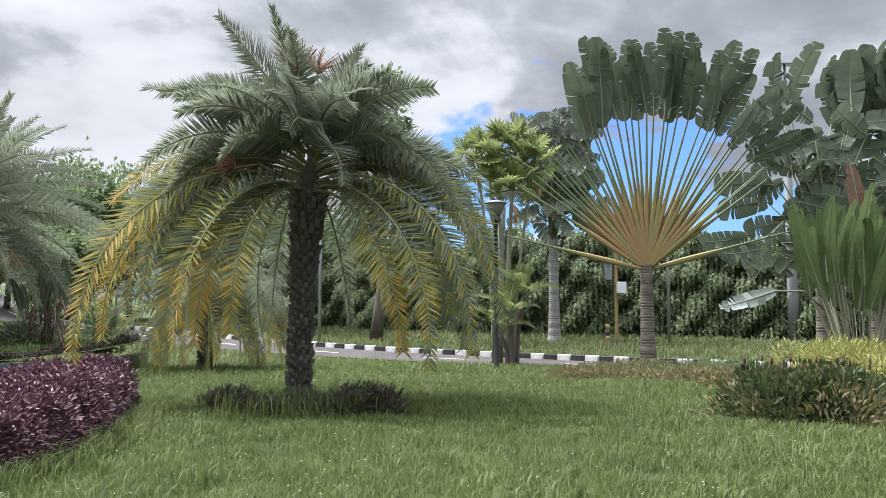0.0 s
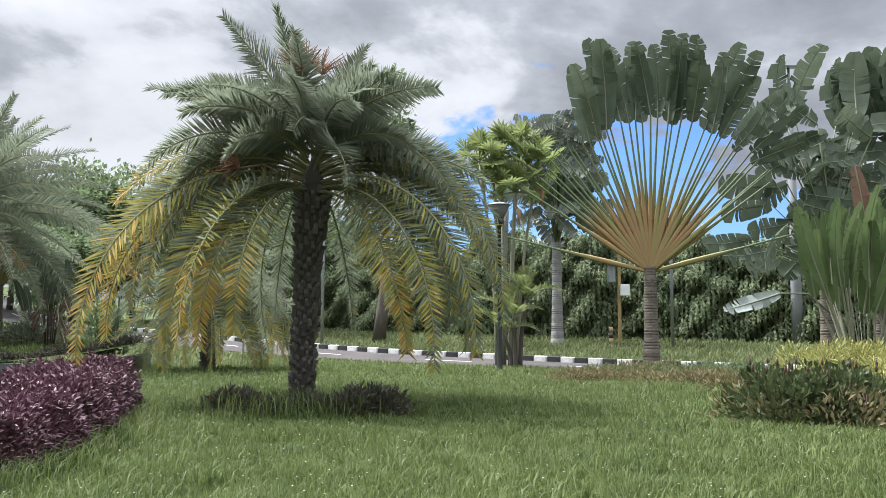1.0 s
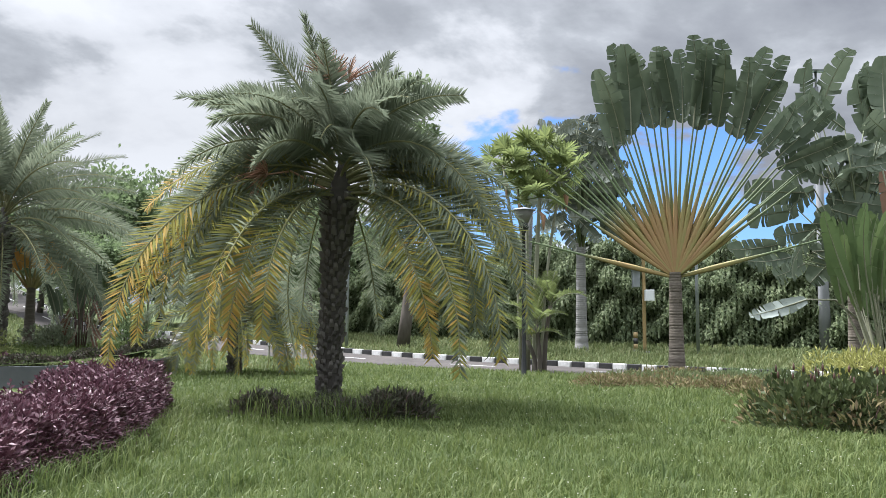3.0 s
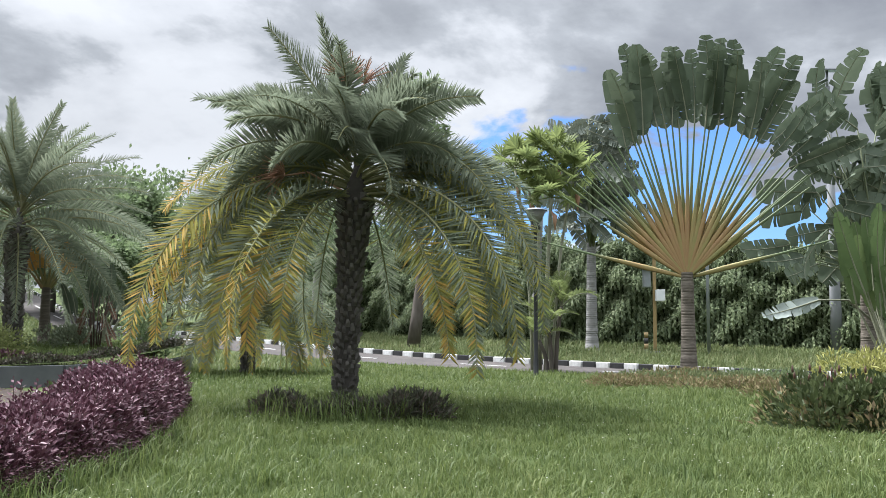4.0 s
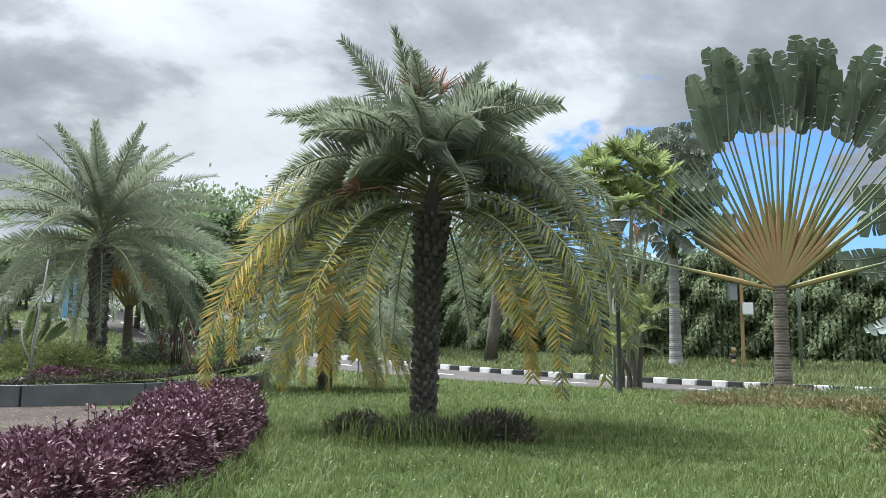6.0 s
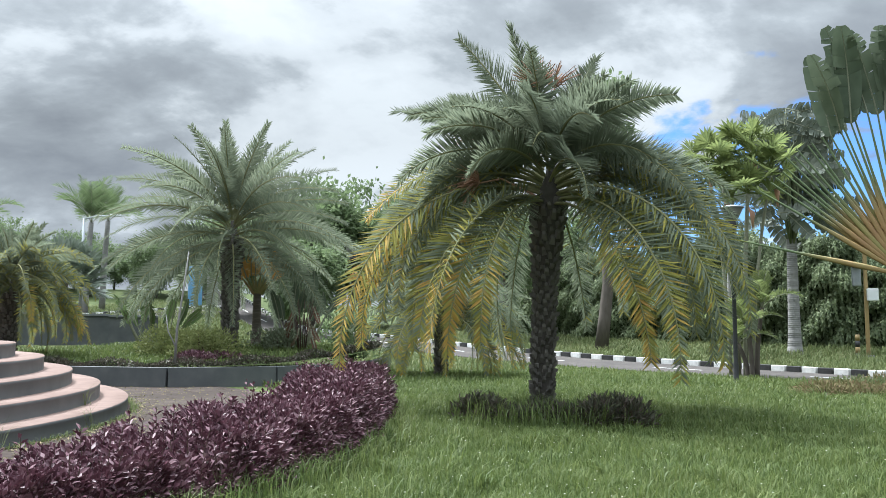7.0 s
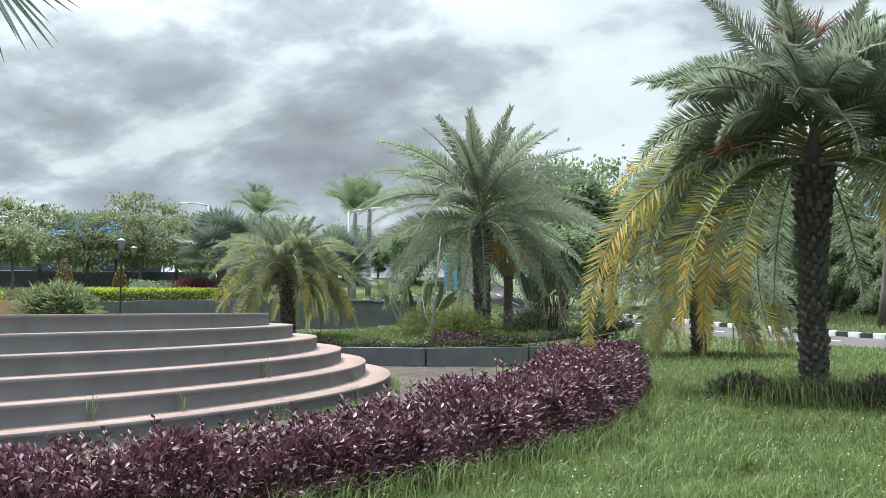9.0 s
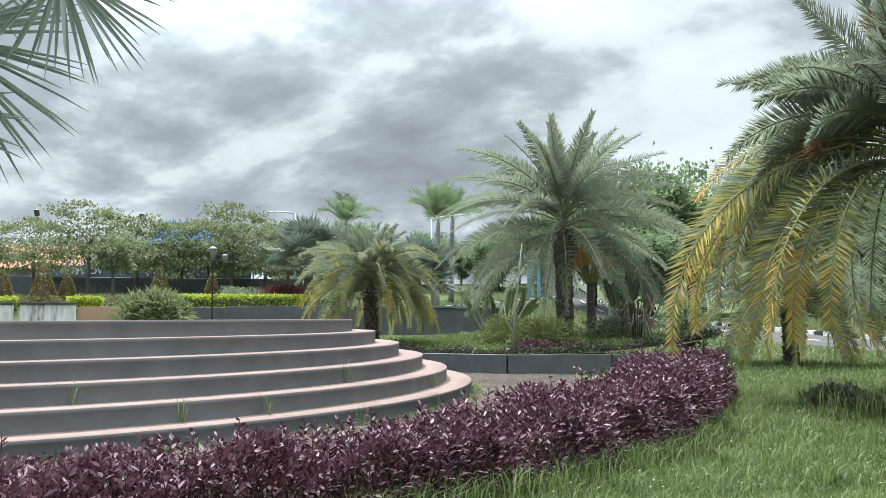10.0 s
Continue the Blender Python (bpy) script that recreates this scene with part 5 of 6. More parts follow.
shrub((-3.1, 12.6, 0), 0.5, 0.5, 0.44, 1700, 0.12, "bush_dark", 2, "low dark purple-green shrub at the foot of the palm", narrow=0.28, up=0.8)
shrub((-1.05, 12.5, 0), 0.55, 0.5, 0.50, 2000, 0.13, "bush_dark", 3, "low dark shrub with narrow leaves beside the palm trunk", narrow=0.22, up=0.8)
shrub((-2.1, 12.3, 0), 0.85, 0.45, 0.34, 1900, 0.14, "bush_dark", 4, "straggly dark ground shrub in front of the trunk", narrow=0.2, up=1.0)
rng = np.random.default_rng(77)
n = 1500
a, r = rng.uniform(0, 2 * np.pi, n), np.sqrt(rng.uniform(0, 1, n)) * 1.45
v, fs = blades(-2.2 + r * np.cos(a), 12.7 + 0.75 * r * np.sin(a), rng.uniform(0.15, 0.62, n), rng.uniform(0.008, 0.018, n), rng)
tagged(new("tall_grass", mesh_np("tall_grass", v, fs, M["grass"])), "tall uncut grass round the palm's foot", "grass", kind="stuff")
# long grass and weeds along the hedge's foot
n = 5200
a, r = np.radians(rng.uniform(-40, 28, n)), 13.75 + np.abs(rng.normal(0, 0.16, n))
v, fs = blades(CX + r * np.cos(a), CY + r * np.sin(a), rng.uniform(0.12, 0.42, n), rng.uniform(0.006, 0.013, n), rng)
tagged(new("hedge_grass", mesh_np("hedge_grass", v, fs, M["grass"])), "long grass growing against the hedge's foot", "grass", kind="stuff")
# small white flower heads in the lawn
n = 1500
x, y = lawn_points(n, 4.5, 22, 0.9, rng)
p = np.stack([x, y, rng.uniform(0.09, 0.17, len(x))], -1)
vs, ts = [], []
for k in range(3):
    v, f = leaf_cloud(p, np.tile([math.cos(k * 2.1), math.sin(k * 2.1), 0.5], (len(p), 1)), 0.010, 0.009, rng, 0.0, 0.0)
    ts.append(f + sum(len(q) for q in vs))
    vs.append(v)
tagged(new("lawn_flowers", mesh_np("flowers", np.vstack(vs), np.vstack(ts), M["flower"])), "tiny white flower heads scattered in the lawn", "flowers", kind="stuff")

# beds on the open side of the lawn
spiky = shrub((5.2, 12.0, 0), 1.05, 0.95, 0.85, 4400, 0.15, "costus", 6, "dark green broad-leaved shrub with red flower spikes", narrow=0.42, up=0.9, lumps=14, stems=22)
for k in range(26):
    a, r = k * 2.4, math.sqrt((k + 0.5) / 26) * 1.0
    part("flower_spike", lathe([(0.0, 0.0), (0.016, 0.01), (0.018, 0.06), (0.008, 0.10), (0.0, 0.11)], M["red_spike"], 7), spiky, pose(r * 1.05 * math.cos(a), r * 0.85 * math.sin(a), 0.66 + 0.16 * math.sin(k * 1.7) ** 2))
shrub((6.6, 13.0, 0), 0.9, 0.8, 0.55, 1800, 0.15, "costus", 7, "broad-leaved green shrub at the lawn's edge", narrow=0.4, up=0.8)
for k, (x, y, rx, ry, h, mt) in enumerate(((3.8, 20.4, 1.3, 0.8, 0.34, "dry"), (5.4, 19.2, 1.3, 0.8, 0.36, "dry"), (4.7, 21.8, 1.4, 0.9, 0.38, "foliage_light"), (6.6, 18.0, 1.2, 0.9, 0.4, "dry"),
                                           (6.4, 21.0, 1.5, 1.0, 0.38, "foliage_light"), (7.7, 17.2, 1.0, 0.9, 0.42, "foliage"), (5.6, 23.6, 1.4, 1.0, 0.35, "dry"), (7.6, 22.6, 1.3, 1.0, 0.4, "foliage"))):
    shrub((x, y, 0), rx, ry, h, 1600, 0.12, mt, 20 + k, "patchy low ground cover, partly dry, in the palm's bed", "ground_cover", 0.35, 0.6, group="low plants in the bed")
for k, (x, y, r, h) in enumerate(((8.6, 18.9, 1.15, 1.05), (10.0, 18.6, 1.2, 0.95), (9.3, 17.6, 1.1, 0.75), (10.6, 19.8, 1.0, 1.0))):
    shrub((x, y, 0), r, r, h, 2800, 0.22, "yellow_bush", 40 + k, "yellow-green bush with narrow arching leaves", "yellow_bush", 0.16, 0.6, group="yellow bushes")


# ---- park lamps ----
def park_lamp(at, h, label, wide=1.0):
    """An iron post with collar and a cone-shaped glass lantern."""
    lamp = thing("street_lamp", pose(*at), label, "lamp post", "park lamps")
    lamp.scale = (wide, wide, 1.0)
    part("post", lathe([(0.0, -0.1), (0.095, -0.1), (0.095, 0.04), (0.075, 0.08), (0.075, 0.5), (0.06, 0.56), (0.055, h - 0.72), (0.075, h - 0.70), (0.075, h - 0.62), (0.0, h - 0.62)], M["black_metal"], 14), lamp)
    part("lantern_base", lathe([(0.0, h - 0.62), (0.13, h - 0.62), (0.16, h - 0.55), (0.12, h - 0.46), (0.12, h - 0.42), (0.0, h - 0.42)], M["black_metal"], 14), lamp)
    part("shade", lathe([(0.0, h - 0.42), (0.14, h - 0.42), (0.31, h - 0.06), (0.30, h - 0.05), (0.0, h - 0.05)], M["shade"], 18), lamp, label="frosted glass lantern")
    part("cap", lathe([(0.35, h - 0.055), (0.35, h - 0.03), (0.15, h + 0.02), (0.0, h + 0.04)], M["grey_metal"], 18), lamp)
    return lamp


park_lamp((1.56, 24.5, 0), 4.95, "black iron park lamp with a frosted cone lantern")
park_lamp(polar(21.0, 33, 0.4), 4.3, "black park lamp standing behind the palms")
park_lamp(polar(52.85, 32.4, 0.6), 3.52, "black park lamp behind the stepped platform", 0.5)
park_lamp(polar(52.1, 45), 2.3, "black park lamp beside a clipped hedge", 0.5)

# ---- poles across the road ----
px_, py_, pz_ = 15.9, 38.0, 0.6
pole = thing("solar_street_light", pose(px_, py_, pz_), "tall concrete pole with a flat solar street light", "street light")
part("pole", lathe([(0.0, -0.2), (0.27, -0.2), (0.24, 2), (0.10, 12.0), (0.0, 12.0)], M["concrete"], 14), pole)
part("bracket", tube_mesh([(0, 0, 11.9), (0, 0, 12.7)], [0.06, 0.06], M["grey_metal"], 8), pole)
part("panel", box(1.5, 0.7, 0.07, M["panel"], 0.01, False), pole, pose(0.15, 0, 12.75, 8, -4, 15))
part("lamp_head", box(0.7, 0.3, 0.1, M["grey_metal"], 0.02, False), pole, pose(-0.5, 0, 12.35, 0, -12, 15))
thin = thing("thin_pole", pose(9.9, 36.7, 0.35), "thin grey metal pole beside the road", "pole")
part("pole", lathe([(0.0, -0.2), (0.075, -0.2), (0.07, 5.0), (0.06, 5.02), (0.0, 5.05)], M["grey_metal"], 10), thin)
thin2 = copy_thing(thin, pose(-5.6, 38.0, 0.5))
sig = thing("control_post", pose(7.7, 37.2, 0.32), "yellow-painted post carrying a white box and a grey signal box", "post")
part("post", box(0.14, 0.14, 4.3, M["yellow_paint"], 0.02), sig)
part("white_cabinet", box(0.40, 0.26, 0.50, M["white_box"], 0.03), sig, pose(0.2, -0.22, 2.35))
part("signal_box", box(0.32, 0.3, 0.85, M["grey_metal"], 0.04), sig, pose(-0.35, -0.05, 2.95))
part("signal_hood", box(0.36, 0.16, 0.05, M["black_metal"], 0.01), sig, pose(-0.35, -0.25, 3.7))
part("base_block", box(0.45, 0.4, 0.3, M["concrete"], 0.02), sig, pose(0, 0, -0.15))
boll = thing("bollard", pose(7.25, 36.9, 0.3), "short black and yellow striped bollard", "bollard")
for k in range(4):
    part("band", lathe([(0.0, 0.25 * k), (0.09, 0.25 * k), (0.09, 0.25 * k + 0.25), (0.0, 0.25 * k + 0.25)], M["paint_black" if k % 2 == 0 else "yellow_paint"], 12), boll)


def arm_light(at, h, turn, label):
    ob = thing("street_light", pose(*at, 0, 0, turn), label, "street light")
    part("pole", lathe([(0.0, -0.2), (0.11, -0.2), (0.07, h), (0.0, h)], M["grey_metal"], 10), ob)
    part("arm", tube_mesh([(0, 0, h - 0.05), (0.8, 0, h + 0.16), (1.8, 0, h + 0.22)], [0.05, 0.045, 0.04], M["grey_metal"], 8), ob)
    part("lamp_head", box(0.7, 0.25, 0.12, M["white_box"], 0.03, False), ob, pose(2.0, 0, h + 0.22))
    return ob


arm_light(polar(38.2, 58), 6.6, 20, "grey street light with a single arm")
arm_light(polar(47.5, 66), 6.2, 200, "grey street light rising behind the palms")
for az in (63.5, 57.35, 50.25):
    fl = thing("floodlight", pose(*polar(az, 74)), "tall mast with a square floodlight", "floodlight", "floodlight masts")
    part("mast", lathe([(0.0, -0.2), (0.10, -0.2), (0.05, 6.7), (0.0, 6.7)], M["grey_metal"], 8), fl)
    part("lamp_head", box(0.34, 0.25, 0.5, M["black_metal"], 0.04), fl, pose(0, 0, 6.5, 15, 0, 20))

# ---- raised bed with dark wall ----
WALL = resample([(-19.5, 18.6), (-17.0, 17.7), (-14.0, 17.3), (-11.3, 17.6), (-9.2, 19.6), (-8.6, 23.0), (-9.6, 27.2)], 2.6)
bed = thing("planter", pose(0, 0, 0), "raised planting bed with a dark slate-grey wall", "planter", kind="structure")
for a, b in zip(WALL[:-1], WALL[1:]):
    L = float(np.hypot(*(b - a)))
    m = (a + b) / 2
    part("wall_panel", box(L - 0.006, 0.2, 0.50, M["planter_wall"], 0.008), bed, pose(m[0], m[1], -0.02, 0, 0, math.degrees(math.atan2(b[1] - a[1], b[0] - a[0]))))


def bed_z(x, y):
    return 0.44 + 0.06 * np.clip(y - 17.5, 0, 6)


gx_, gy_ = np.meshgrid(np.linspace(0, 1, 40), np.linspace(0, 1, 16), indexing="ij")
wi = (gx_ * (len(WALL) - 1)).astype(int)
bx = WALL[wi, 0] * (1 - gy_) + (-16.5) * gy_
by = WALL[wi, 1] * (1 - gy_) + 27.5 * gy_
q = (np.arange(39)[:, None] * 16 + np.arange(15)[None, :]).ravel()
part("bed_soil", mesh_np("bed", np.stack([bx, by, bed_z(bx, by)], -1).reshape(-1, 3), np.stack([q, q + 16, q + 17, q + 1], -1), M["soil"], smooth=True), bed)
rng = np.random.default_rng(31)
n = 26000
s, w = rng.uniform(0, 1, n), rng.uniform(0.03, 0.9, n)
wi = (s * (len(WALL) - 1)).astype(int)
fr = s * (len(WALL) - 1) - wi
wp = WALL[wi] * (1 - fr[:, None]) + WALL[np.minimum(wi + 1, len(WALL) - 1)] * fr[:, None]
x, y = wp[:, 0] * (1 - w) - 16.5 * w, wp[:, 1] * (1 - w) + 27.5 * w
v, fs = blades(x, y, rng.uniform(0.08, 0.24, n), rng.uniform(0.012, 0.028, n), rng, bed_z(x, y))
tagged(new("bed_grass", mesh_np("bed_grass", v, fs, M["grass"])), "green grass growing in the raised bed", "grass", kind="stuff")
# low dark border plants behind the wall
n = 9000
s = rng.uniform(0, 1, n)
wi = (s * (len(WALL) - 1)).astype(int)
fr = s * (len(WALL) - 1) - wi
wp = WALL[wi] * (1 - fr[:, None]) + WALL[np.minimum(wi + 1, len(WALL) - 1)] * fr[:, None]
cen_ = np.array([-14.5, 23.0])
inn = unit(cen_ - wp)
wp = wp + inn * rng.uniform(0.12, 0.42, n)[:, None]
p = np.stack([wp[:, 0], wp[:, 1], bed_z(wp[:, 0], wp[:, 1]) + rng.uniform(0, 0.2, n) * (0.7 + 0.4 * np.sin(s * 60))], -1)
v, f = leaf_cloud(p, rng.normal(0, 0.6, (n, 3)) + np.array([0, 0, 0.6]), rng.uniform(0.06, 0.12, n), 0.04, rng)
border = thing("border_hedge", pose(0, 0, 0), "low dark purple border plants along the planter wall", "hedge")
part("foliage", mesh_np("foliage", v, f, M["bush_dark"]), border)["kind"] = "stuff"
shrub(polar(32.6, 24.4, 0.68), 1.75, 0.9, 0.85, 8000, 0.10, "round_bush", 61, "clipped rounded yellow-green bush in the raised bed", "round_bush", 0.4)
shrub(polar(26.2, 26.2, 0.75), 1.0, 0.7, 0.75, 2000, 0.13, "grey_bush", 62, "loose grey-green bush with pale flowers", "flowering_bush", 0.4)
shrub(polar(30.6, 22.6, 0.55), 0.9, 0.8, 0.3, 1500, 0.10, "purple", 63, "low dark plants round the palm's foot", "ground_cover", 0.4)
sap = thing("sapling", pose(*polar(32.6, 21.4, 0.6)), "thin pale-stemmed sapling tied in the raised bed", "sapling")
part("stem", tube_mesh([(0, 0, -0.05), (0.03, 0, 0.8), (0.16, 0, 1.7), (0.22, 0.1, 2.7)], [0.035, 0.028, 0.022, 0.014], M["grey_trunk"], 8), sap)
part("branch", tube_mesh([(0.02, 0, 0.35), (-0.25, 0.05, 0.75), (-0.32, 0.05, 1.15)], [0.02, 0.016, 0.01], M["grey_trunk"], 7), sap)
dryp = thing("dry_plant", pose(*polar(24.4, 25.0, 0.7)), "dried brown stalks standing in the bed", "plant")
for k in range(9):
    a = k * 2.4
    part("stalk", tube_mesh([(0.1 * math.cos(a), 0.1 * math.sin(a), 0), (0.18 * math.cos(a), 0.18 * math.sin(a), 0.9), (0.4 * math.cos(a), 0.4 * math.sin(a), 1.4 + 0.1 * (k % 4))], [0.02, 0.015, 0.008], M["twig"], 5), dryp)
    part("dry_leaf", blade("paddle_brown", 10 + k % 3, 0.6, 0.16, 0.6, 0.9), dryp, pose(0.3 * math.cos(a), 0.3 * math.sin(a), 0.5 + 0.11 * k, 0, 0, math.degrees(a)) @ pose(0, 0, 0, 0, 158, 0))
hang = thing("dry_leaf_bunch", pose(*polar(21.4, 28.0, 3.05)), "dry orange paddle leaf drooping beside a lamp", "leaf")
for k in range(3):
    part("leaf_blade", blade("paddle_orange", 30 + k, 1.0, 0.26, 0.4, 0.9), hang, pose(0.1 * k, 0, 0.12 * k, 0, 75 + 22 * k, 40 * k - 40))
part("leaf_stalk", tube_mesh([(0, 0, 0), (0.3, 0.4, -0.5), (0.1, 0.8, -2.3)], [0.025, 0.03, 0.05], M["cane"], 6), hang)
shrub(polar(21.4, 29.0, 0.4), 0.8, 0.8, 1.9, 1600, 0.2, "foliage", 66, "upright green shrub below dry orange leaves", "shrub", 0.35)

# ---- terrace walls and planting behind the platform ----
def wall_run(name, pts, h, thick, mat, label, z=None, cap=None):
    w = thing(name, pose(0, 0, 0), label, "wall", kind="structure")
    p = [Vector(q) for q in pts]
    for a, b in zip(p[:-1], p[1:]):
        d = b - a
        m = (a + b) / 2
        part("wall_panel", box(d.length - 0.004, thick, h, M[mat], 0.01), w, pose(m.x, m.y, m.z, 0, 0, math.degrees(math.atan2(d.y, d.x))))
        if cap:
            part("coping", box(d.length - 0.004, thick + 0.1, 0.08, M[cap], 0.01), w, pose(m.x, m.y, m.z + h + 0.003, 0, 0, math.degrees(math.atan2(d.y, d.x))))
    return w


wall_run("retaining_wall", [polar(33.6, 33.0, 0.72), polar(36.6, 33.0, 0.75), polar(40.5, 32.6, 0.8), polar(44.5, 32.0, 0.8)], 1.05, 0.3, "planter_wall", "dark slate retaining wall with a low striped kerb", cap="riser")
kerb_run(np.array([polar(a, 32.2)[:2] for a in np.arange(34.0, 43.5, 0.95)]), "planter_kerb", "black and white striped kerb below the retaining wall")
wall_run("low_wall", [polar(45.0, 33.2, 1.0), polar(48.5, 33.6, 1.1), polar(52.0, 34, 1.0), polar(55.5, 34.5, 1.0)], 0.9, 0.3, "planter_wall", "dark grey low wall below a clipped yellow hedge")
wall_run("tan_wall", [polar(57.2, 33.5, 0.85), polar(61.05, 33.5, 0.85)], 1.08, 0.3, "tan_wall", "low orange-tan rendered wall")
wall_run("stained_wall", [polar(61.1, 33.2, 0.9), polar(64.25, 33.2, 0.9)], 1.1, 0.35, "stained", "white wall streaked with black stains", cap="paint_black")
wall_run("stained_wall", [polar(64.6, 33.4, 0.9), polar(69.0, 33.4, 0.9)], 1.1, 0.35, "stained", "white wall streaked with black stains beside planting", cap="paint_black")


def clipped_hedge(a0, a1, d, z, h, mat, seed, label, n=5200):
    rng = np.random.default_rng(seed)
    hd = thing("clipped_hedge", pose(0, 0, 0), label, "hedge", "clipped hedges")
    a = rng.uniform(a0, a1, n)
    dd = d + rng.uniform(-0.4, 0.4, n)
    top = rng.uniform(size=n) < 0.5
    zz_ = np.where(top, h + rng.normal(0, 0.03, n), rng.uniform(0, h, n))
    dd = np.where(top, dd, d + np.sign(rng.uniform(-1, 1, n)) * 0.4 + rng.normal(0, 0.04, n))
    p = np.stack([-0.35 - dd * np.sin(np.radians(a)), -0.15 + dd * np.cos(np.radians(a)), z + zz_], -1)
    v, f = leaf_cloud(p, rng.normal(0, 0.6, (n, 3)) + np.array([0, 0, 0.5]), rng.uniform(0.08, 0.15, n), rng.uniform(0.05, 0.09, n), rng)
    part("foliage", mesh_np("foliage", v, f, M[mat]), hd)["kind"] = "stuff"
    q0, q1 = Vector(polar(a0, d, z - 0.4)), Vector(polar(a1, d, z - 0.4))
    e = q1 - q0
    m = (q0 + q1) / 2
    # solid dark box within the leaf shell, its colour standing for inner shade
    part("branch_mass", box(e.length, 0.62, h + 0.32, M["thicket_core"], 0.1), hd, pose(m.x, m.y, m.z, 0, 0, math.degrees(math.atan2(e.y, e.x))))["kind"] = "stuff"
    return hd


clipped_hedge(46.3, 55.8, 35.4, 1.78, 0.58, "lime", 3, "clipped lime-yellow hedge above a dark wall", 7000)
clipped_hedge(59.6, 61.6, 36.0, 1.85, 0.42, "lime", 4, "short clipped lime-yellow hedge beside topiary", 2200)
clipped_hedge(64.4, 69.5, 36.0, 1.85, 0.42, "lime", 5, "clipped lime-yellow hedge at the terrace edge", 2600)


def topiary(at, h, r, seed):
    rng = np.random.default_rng(seed)
    t = thing("topiary", pose(*at), "cone-clipped topiary bush, green tinged with orange", "topiary", "topiary cones")
    part("stem", tube_mesh([(0, 0, -0.2), (0, 0, h * 0.5)], [0.06, 0.05], M["bark"], 7), t)
    n = 2200
    u = 1 - np.sqrt(rng.uniform(0, 1, n))
    a = rng.uniform(0, 2 * np.pi, n)
    rr = r * (1 - u) ** 0.8 * rng.uniform(0.88, 1.05, n)
    p = np.stack([rr * np.cos(a), rr * np.sin(a), 0.05 + u * h], -1)
    d = np.stack([np.cos(a), np.sin(a), np.full(n, 0.7)], -1) + rng.normal(0, 0.4, (n, 3))
    v, f = leaf_cloud(p, d, rng.uniform(0.06, 0.12, n), 0.06, rng)
    part("foliage", mesh_np("foliage", v, f, M["topiary"]), t)["kind"] = "stuff"


for k, (az, h, r) in enumerate(((65.26, 0.96, 0.48), (63.0, 1.22, 0.55), (61.65, 0.85, 0.4), (56.15, 1.24, 0.48), (52.9, 0.96, 0.36))):
    topiary(polar(az, 37.2, 2.05), h + 0.4, r, k + 3)
shrub(polar(56.3, 31.5, 1.0), 1.6, 1.0, 1.45, 3200, 0.46, "foliage_light", 71, "sprawling feathery green shrub above the steps", "shrub", 0.13, 0.25)
shrub(polar(50.8, 39.5, 2.05), 2.4, 1.2, 0.95, 5200, 0.12, "grey_bush", 72, "rounded grey-green mound of clipped shrub", "round_bush", 0.4)
for k, az in enumerate((49.0, 48.0, 47.2)):
    shrub(polar(az, 38.5, 2.05), 0.6, 0.6, 0.9, 900, 0.25, "red_leaf", 80 + k, "red-leaved cordyline shrub behind the hedge", "cordyline", 0.25, 0.9, group="red shrubs")
for k, az in enumerate((64.2, 61.2, 60.0, 58.6, 57.3, 62.6)):
    shrub(polar(az, 36.8, 1.95), 0.9, 0.6, 0.5, 900, 0.15, "dry", 90 + k, "low brownish shrub between the topiary cones", "ground_cover", 0.3, group="terrace plants")

# ---- far wall with lettering, houses, gate ----
sw = wall_run("sign_wall", [polar(66.5, 60, 2.9), polar(60, 60, 2.9), polar(53.5, 60, 2.9), polar(47.0, 60, 2.9)], 1.4, 0.4, "stone_dark", "long dark stone wall carrying a navy sign band")
BAND = [polar(62.9, 59.5, 4.3), polar(56.7, 59.3, 4.3), polar(50.4, 59.5, 4.3)]
band = wall_run("sign_band", BAND, 0.74, 0.3, "navy_wall", "navy sign band with pale lettering partly hidden by trees")
for text, az, z, size in (("P", 61.02, 4.5, 0.58), ("O", 60.21, 4.5, 0.58), ("V", 59.81, 4.5, 0.58), ("A", 56.9, 4.53, 0.58), ("R", 56.45, 4.53, 0.58), ("A", 55.6, 4.53, 0.58), ("B", 54.54, 4.53, 0.58),
                          ("N", 61.55, 5.05, 0.74), ("A", 60.75, 5.05, 0.74), ("N", 60.25, 5.05, 0.74), ("R", 52.65, 5.05, 0.74)):
    cu = bpy.data.curves.new("letter", "FONT")
    cu.body, cu.size, cu.extrude, cu.align_x = text, size, 0.03, "CENTER"
    cu.materials.append(M["letter"])
    ob = new("letter", cu)
    dg = bpy.context.evaluated_depsgraph_get()
    me = bpy.data.meshes.new_from_object(ob.evaluated_get(dg))
    bpy.data.objects.remove(ob)
    qa, qb = (BAND[0], BAND[1]) if az > 56.7 else (BAND[1], BAND[2])
    run = Vector(qb[:2]) - Vector(qa[:2])
    sx, sy = polar(az, 1.0, 0)[0] + 0.35, polar(az, 1.0, 0)[1] + 0.15
    t_ = ((qa[0] + 0.35) * run.y - (qa[1] + 0.15) * run.x) / (sx * run.y - sy * run.x)
    t_ -= 0.0 if z > 5 else 0.20
    part("letter", me, band, pose(-0.35 + sx * t_, -0.15 + sy * t_, z, 90, 0, math.degrees(math.atan2(run.y, run.x))))


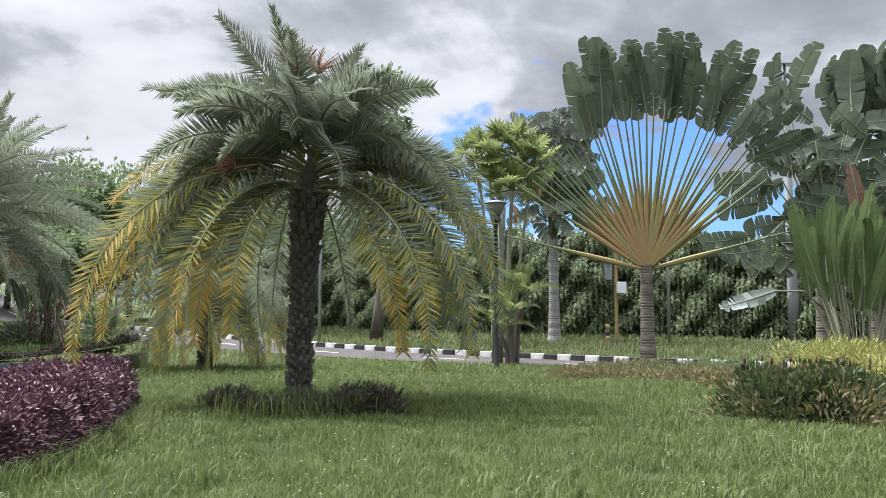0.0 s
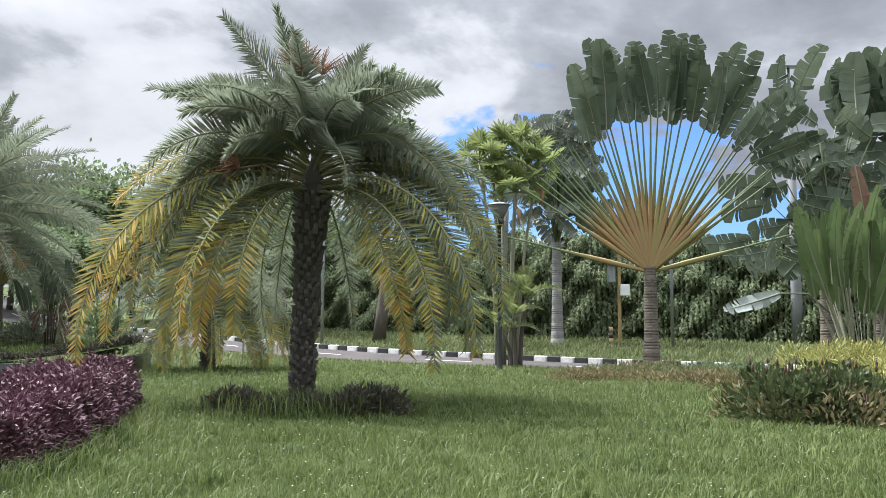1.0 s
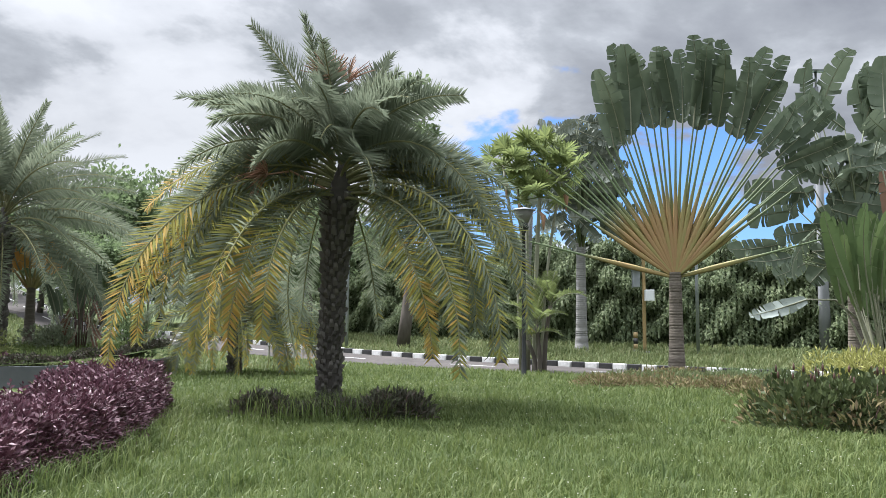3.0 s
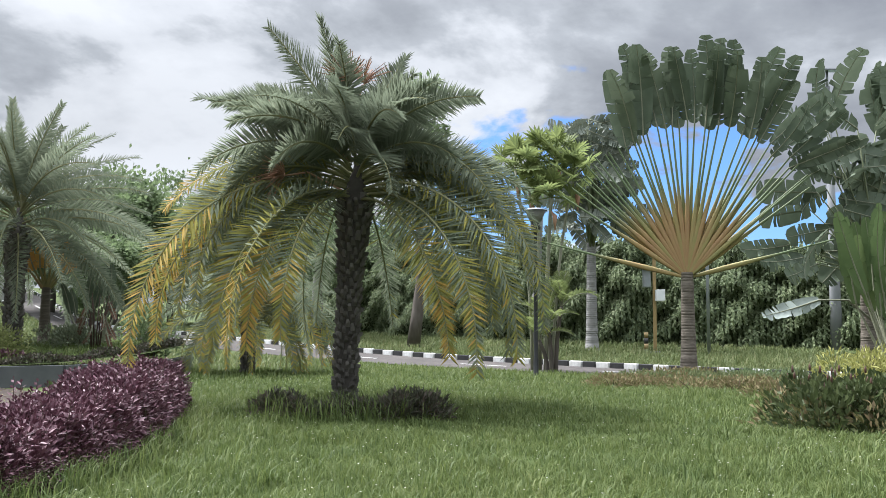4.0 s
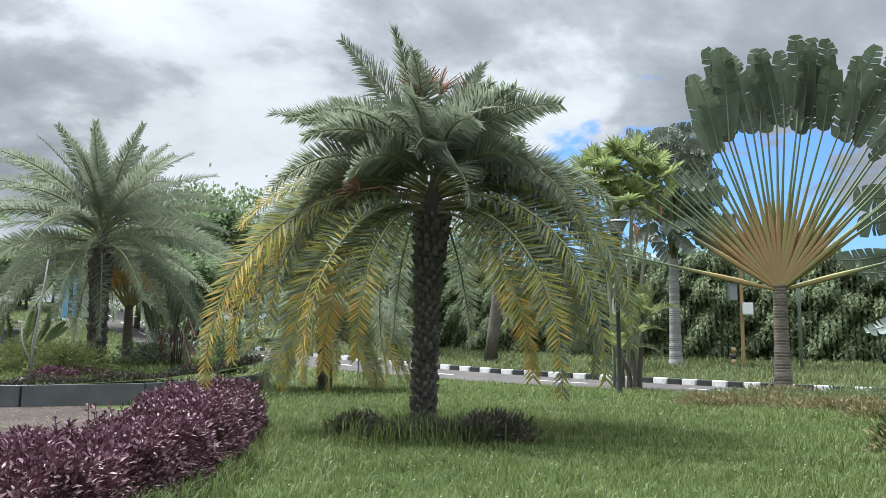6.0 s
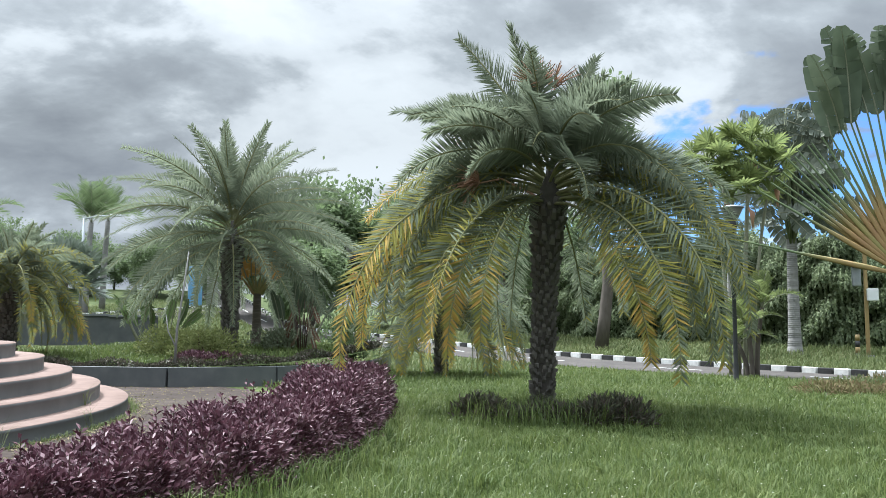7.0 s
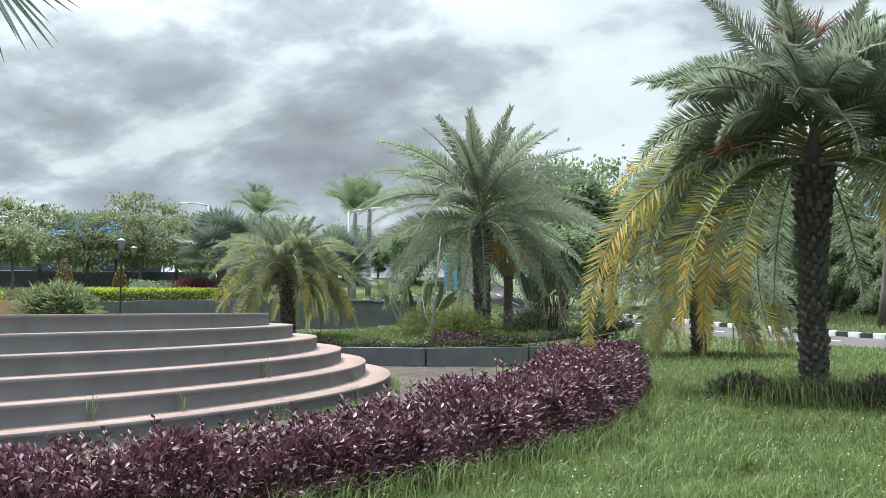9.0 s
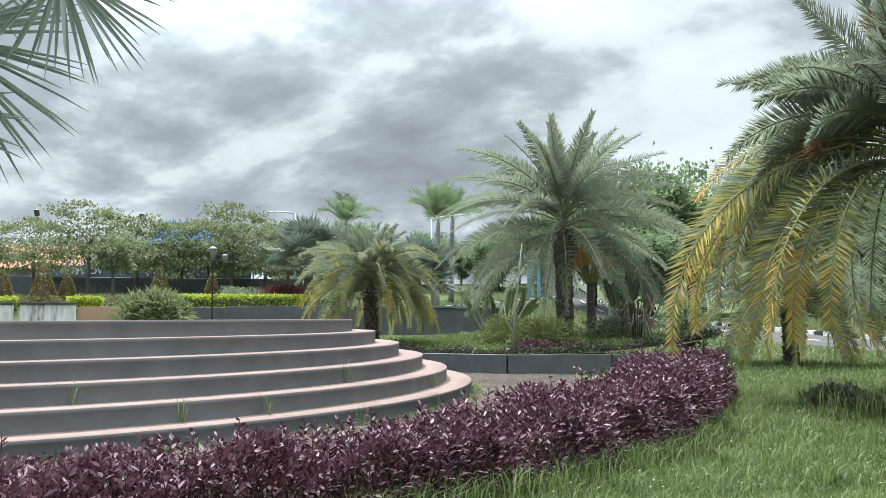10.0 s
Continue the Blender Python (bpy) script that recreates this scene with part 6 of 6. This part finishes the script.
def house(at, turn, w, d, h, roof_mat, label):
    hs = thing("house", pose(*at, 0, 0, turn), label, "house")
    part("wall", box(w, d, h, M["house_wall"], 0.02), hs)
    bm = bmesh.new()
    e = 0.5
    vs = [bm.verts.new(p) for p in ((-w / 2 - e, -d / 2 - e, h), (w / 2 + e, -d / 2 - e, h), (w / 2 + e, d / 2 + e, h), (-w / 2 - e, d / 2 + e, h), (-w / 2 + 1, 0, h + 2), (w / 2 - 1, 0, h + 2))]
    for f in ((0, 1, 5, 4), (1, 2, 5), (2, 3, 4, 5), (3, 0, 4), (3, 2, 1, 0)):
        bm.faces.new([vs[k] for k in f])
    part("roof", with_mat(bm, M[roof_mat]), hs)
    for k in range(3):
        win = part("window", box(1.1, 0.08, 1.2, M["grey_metal"], 0.02), hs, pose(-w / 3 + k * w / 3, -d / 2 - 0.05, 1.0))
        part("pane", box(0.95, 0.03, 1.05, M["panel"]), win, pose(0, -0.05, 0.07))


house(polar(64.0, 72), 60, 9, 7, 2.0, "roof_tile", "pale house with an orange clay tile roof")
house(polar(54.8, 72), 52, 4.6, 4.2, 4.2, "blue_roof", "pale house with a bright blue roof")
gate = thing("gate_pillar", pose(*polar(31.2, 70), 0, 0, 31), "bright blue gate pillar with a pale side panel", "pillar")
part("pillar", box(0.5, 0.5, 3.2, M["blue_paint"], 0.03), gate, pose(-0.35, 0, 0))
part("pillar", box(0.3, 0.4, 3.3, M["blue_paint"], 0.03), gate, pose(0.35, 0.1, 0))
part("side_panel", box(0.9, 0.3, 3.2, M["house_wall"], 0.02), gate, pose(1.3, 0.2, 0))
# the road's upper stretch on the hillside
up = np.array([polar(a, 66 - 0.9 * (a - 30))[:2] for a in np.arange(30.0, 46.0, 0.5)])
upper = new("upper_road", ribbon(up, -2.5, 2.5, 0.05, M["asphalt"], "upper_road"))
tagged(upper, "grey asphalt road climbing the slope", "road", kind="structure")
kerb_run(resample(up + np.array([0.9, -1.9]) * -1.45, 0.6), "upper_kerb", "black and white kerb beside the climbing road")

# ---- weeds in the joints of the steps ----
rng = np.random.default_rng(55)
for k, (a, st) in enumerate(((-4, 1), (3, 0), (9, 2), (-11, 1), (16, 0), (-18, 2), (24, 1))):
    r = R_OUT - STEP_W * st + 0.05
    wx, wy = CX + r * math.cos(radians(a)), CY + r * math.sin(radians(a))
    n = 12
    v, fs = blades(rng.normal(0, 0.05, n), rng.normal(0, 0.03, n), rng.uniform(0.15, 0.48, n), rng.uniform(0.006, 0.012, n), rng, np.zeros(n))
    weed = thing("weed", pose(wx, wy, STEP_H * st), "tuft of grassy weeds growing from a step", "weed", "weeds on the steps")
    part("leaf_tuft", mesh_np("weed", v, fs, M["verge"]), weed)

# ---- leaf litter on the paving ----
n = 3600
a, r = rng.uniform(-0.9, 1.2, n), rng.uniform(9.6, 12.5, n)
r = np.where(rng.uniform(size=n) < 0.4, 9.55 + np.abs(rng.normal(0, 0.25, n)), r)
p = np.stack([CX + r * np.cos(a), CY + r * np.sin(a), np.full(n, 0.026)], -1)
dd = np.stack([rng.normal(size=n), rng.normal(size=n), rng.uniform(0, 0.25, n)], -1)
v, f = leaf_cloud(p, dd, rng.uniform(0.03, 0.09, n), rng.uniform(0.015, 0.035, n), rng, 0.3, 0.0, np.tile([0, 0, 2.0], (n, 1)))
tagged(new("leaf_litter", mesh_np("litter", v, f, M["dry"])), "dry brown leaf litter strewn over the paving", "litter", kind="stuff")
n = 3000
a, r = rng.uniform(-0.9, 1.2, n), 9.55 + np.abs(rng.normal(0, 0.08, n))
v, fs = blades(CX + r * np.cos(a), CY + r * np.sin(a), rng.uniform(0.03, 0.11, n), rng.uniform(0.006, 0.014, n), rng, np.full(n, 0.02))
tagged(new("joint_grass", mesh_np("joint_grass", v, fs, M["verge"])), "sparse short grass in the joint below the steps", "grass", kind="stuff")
# dry growth mixed into the spiky shrub
shrub((5.0, 11.7, 0), 1.1, 0.9, 0.6, 1300, 0.15, "dry", 9, "half-dry undergrowth beside the spiked shrub", "ground_cover", 0.3, 0.8, group="low plants in the bed")
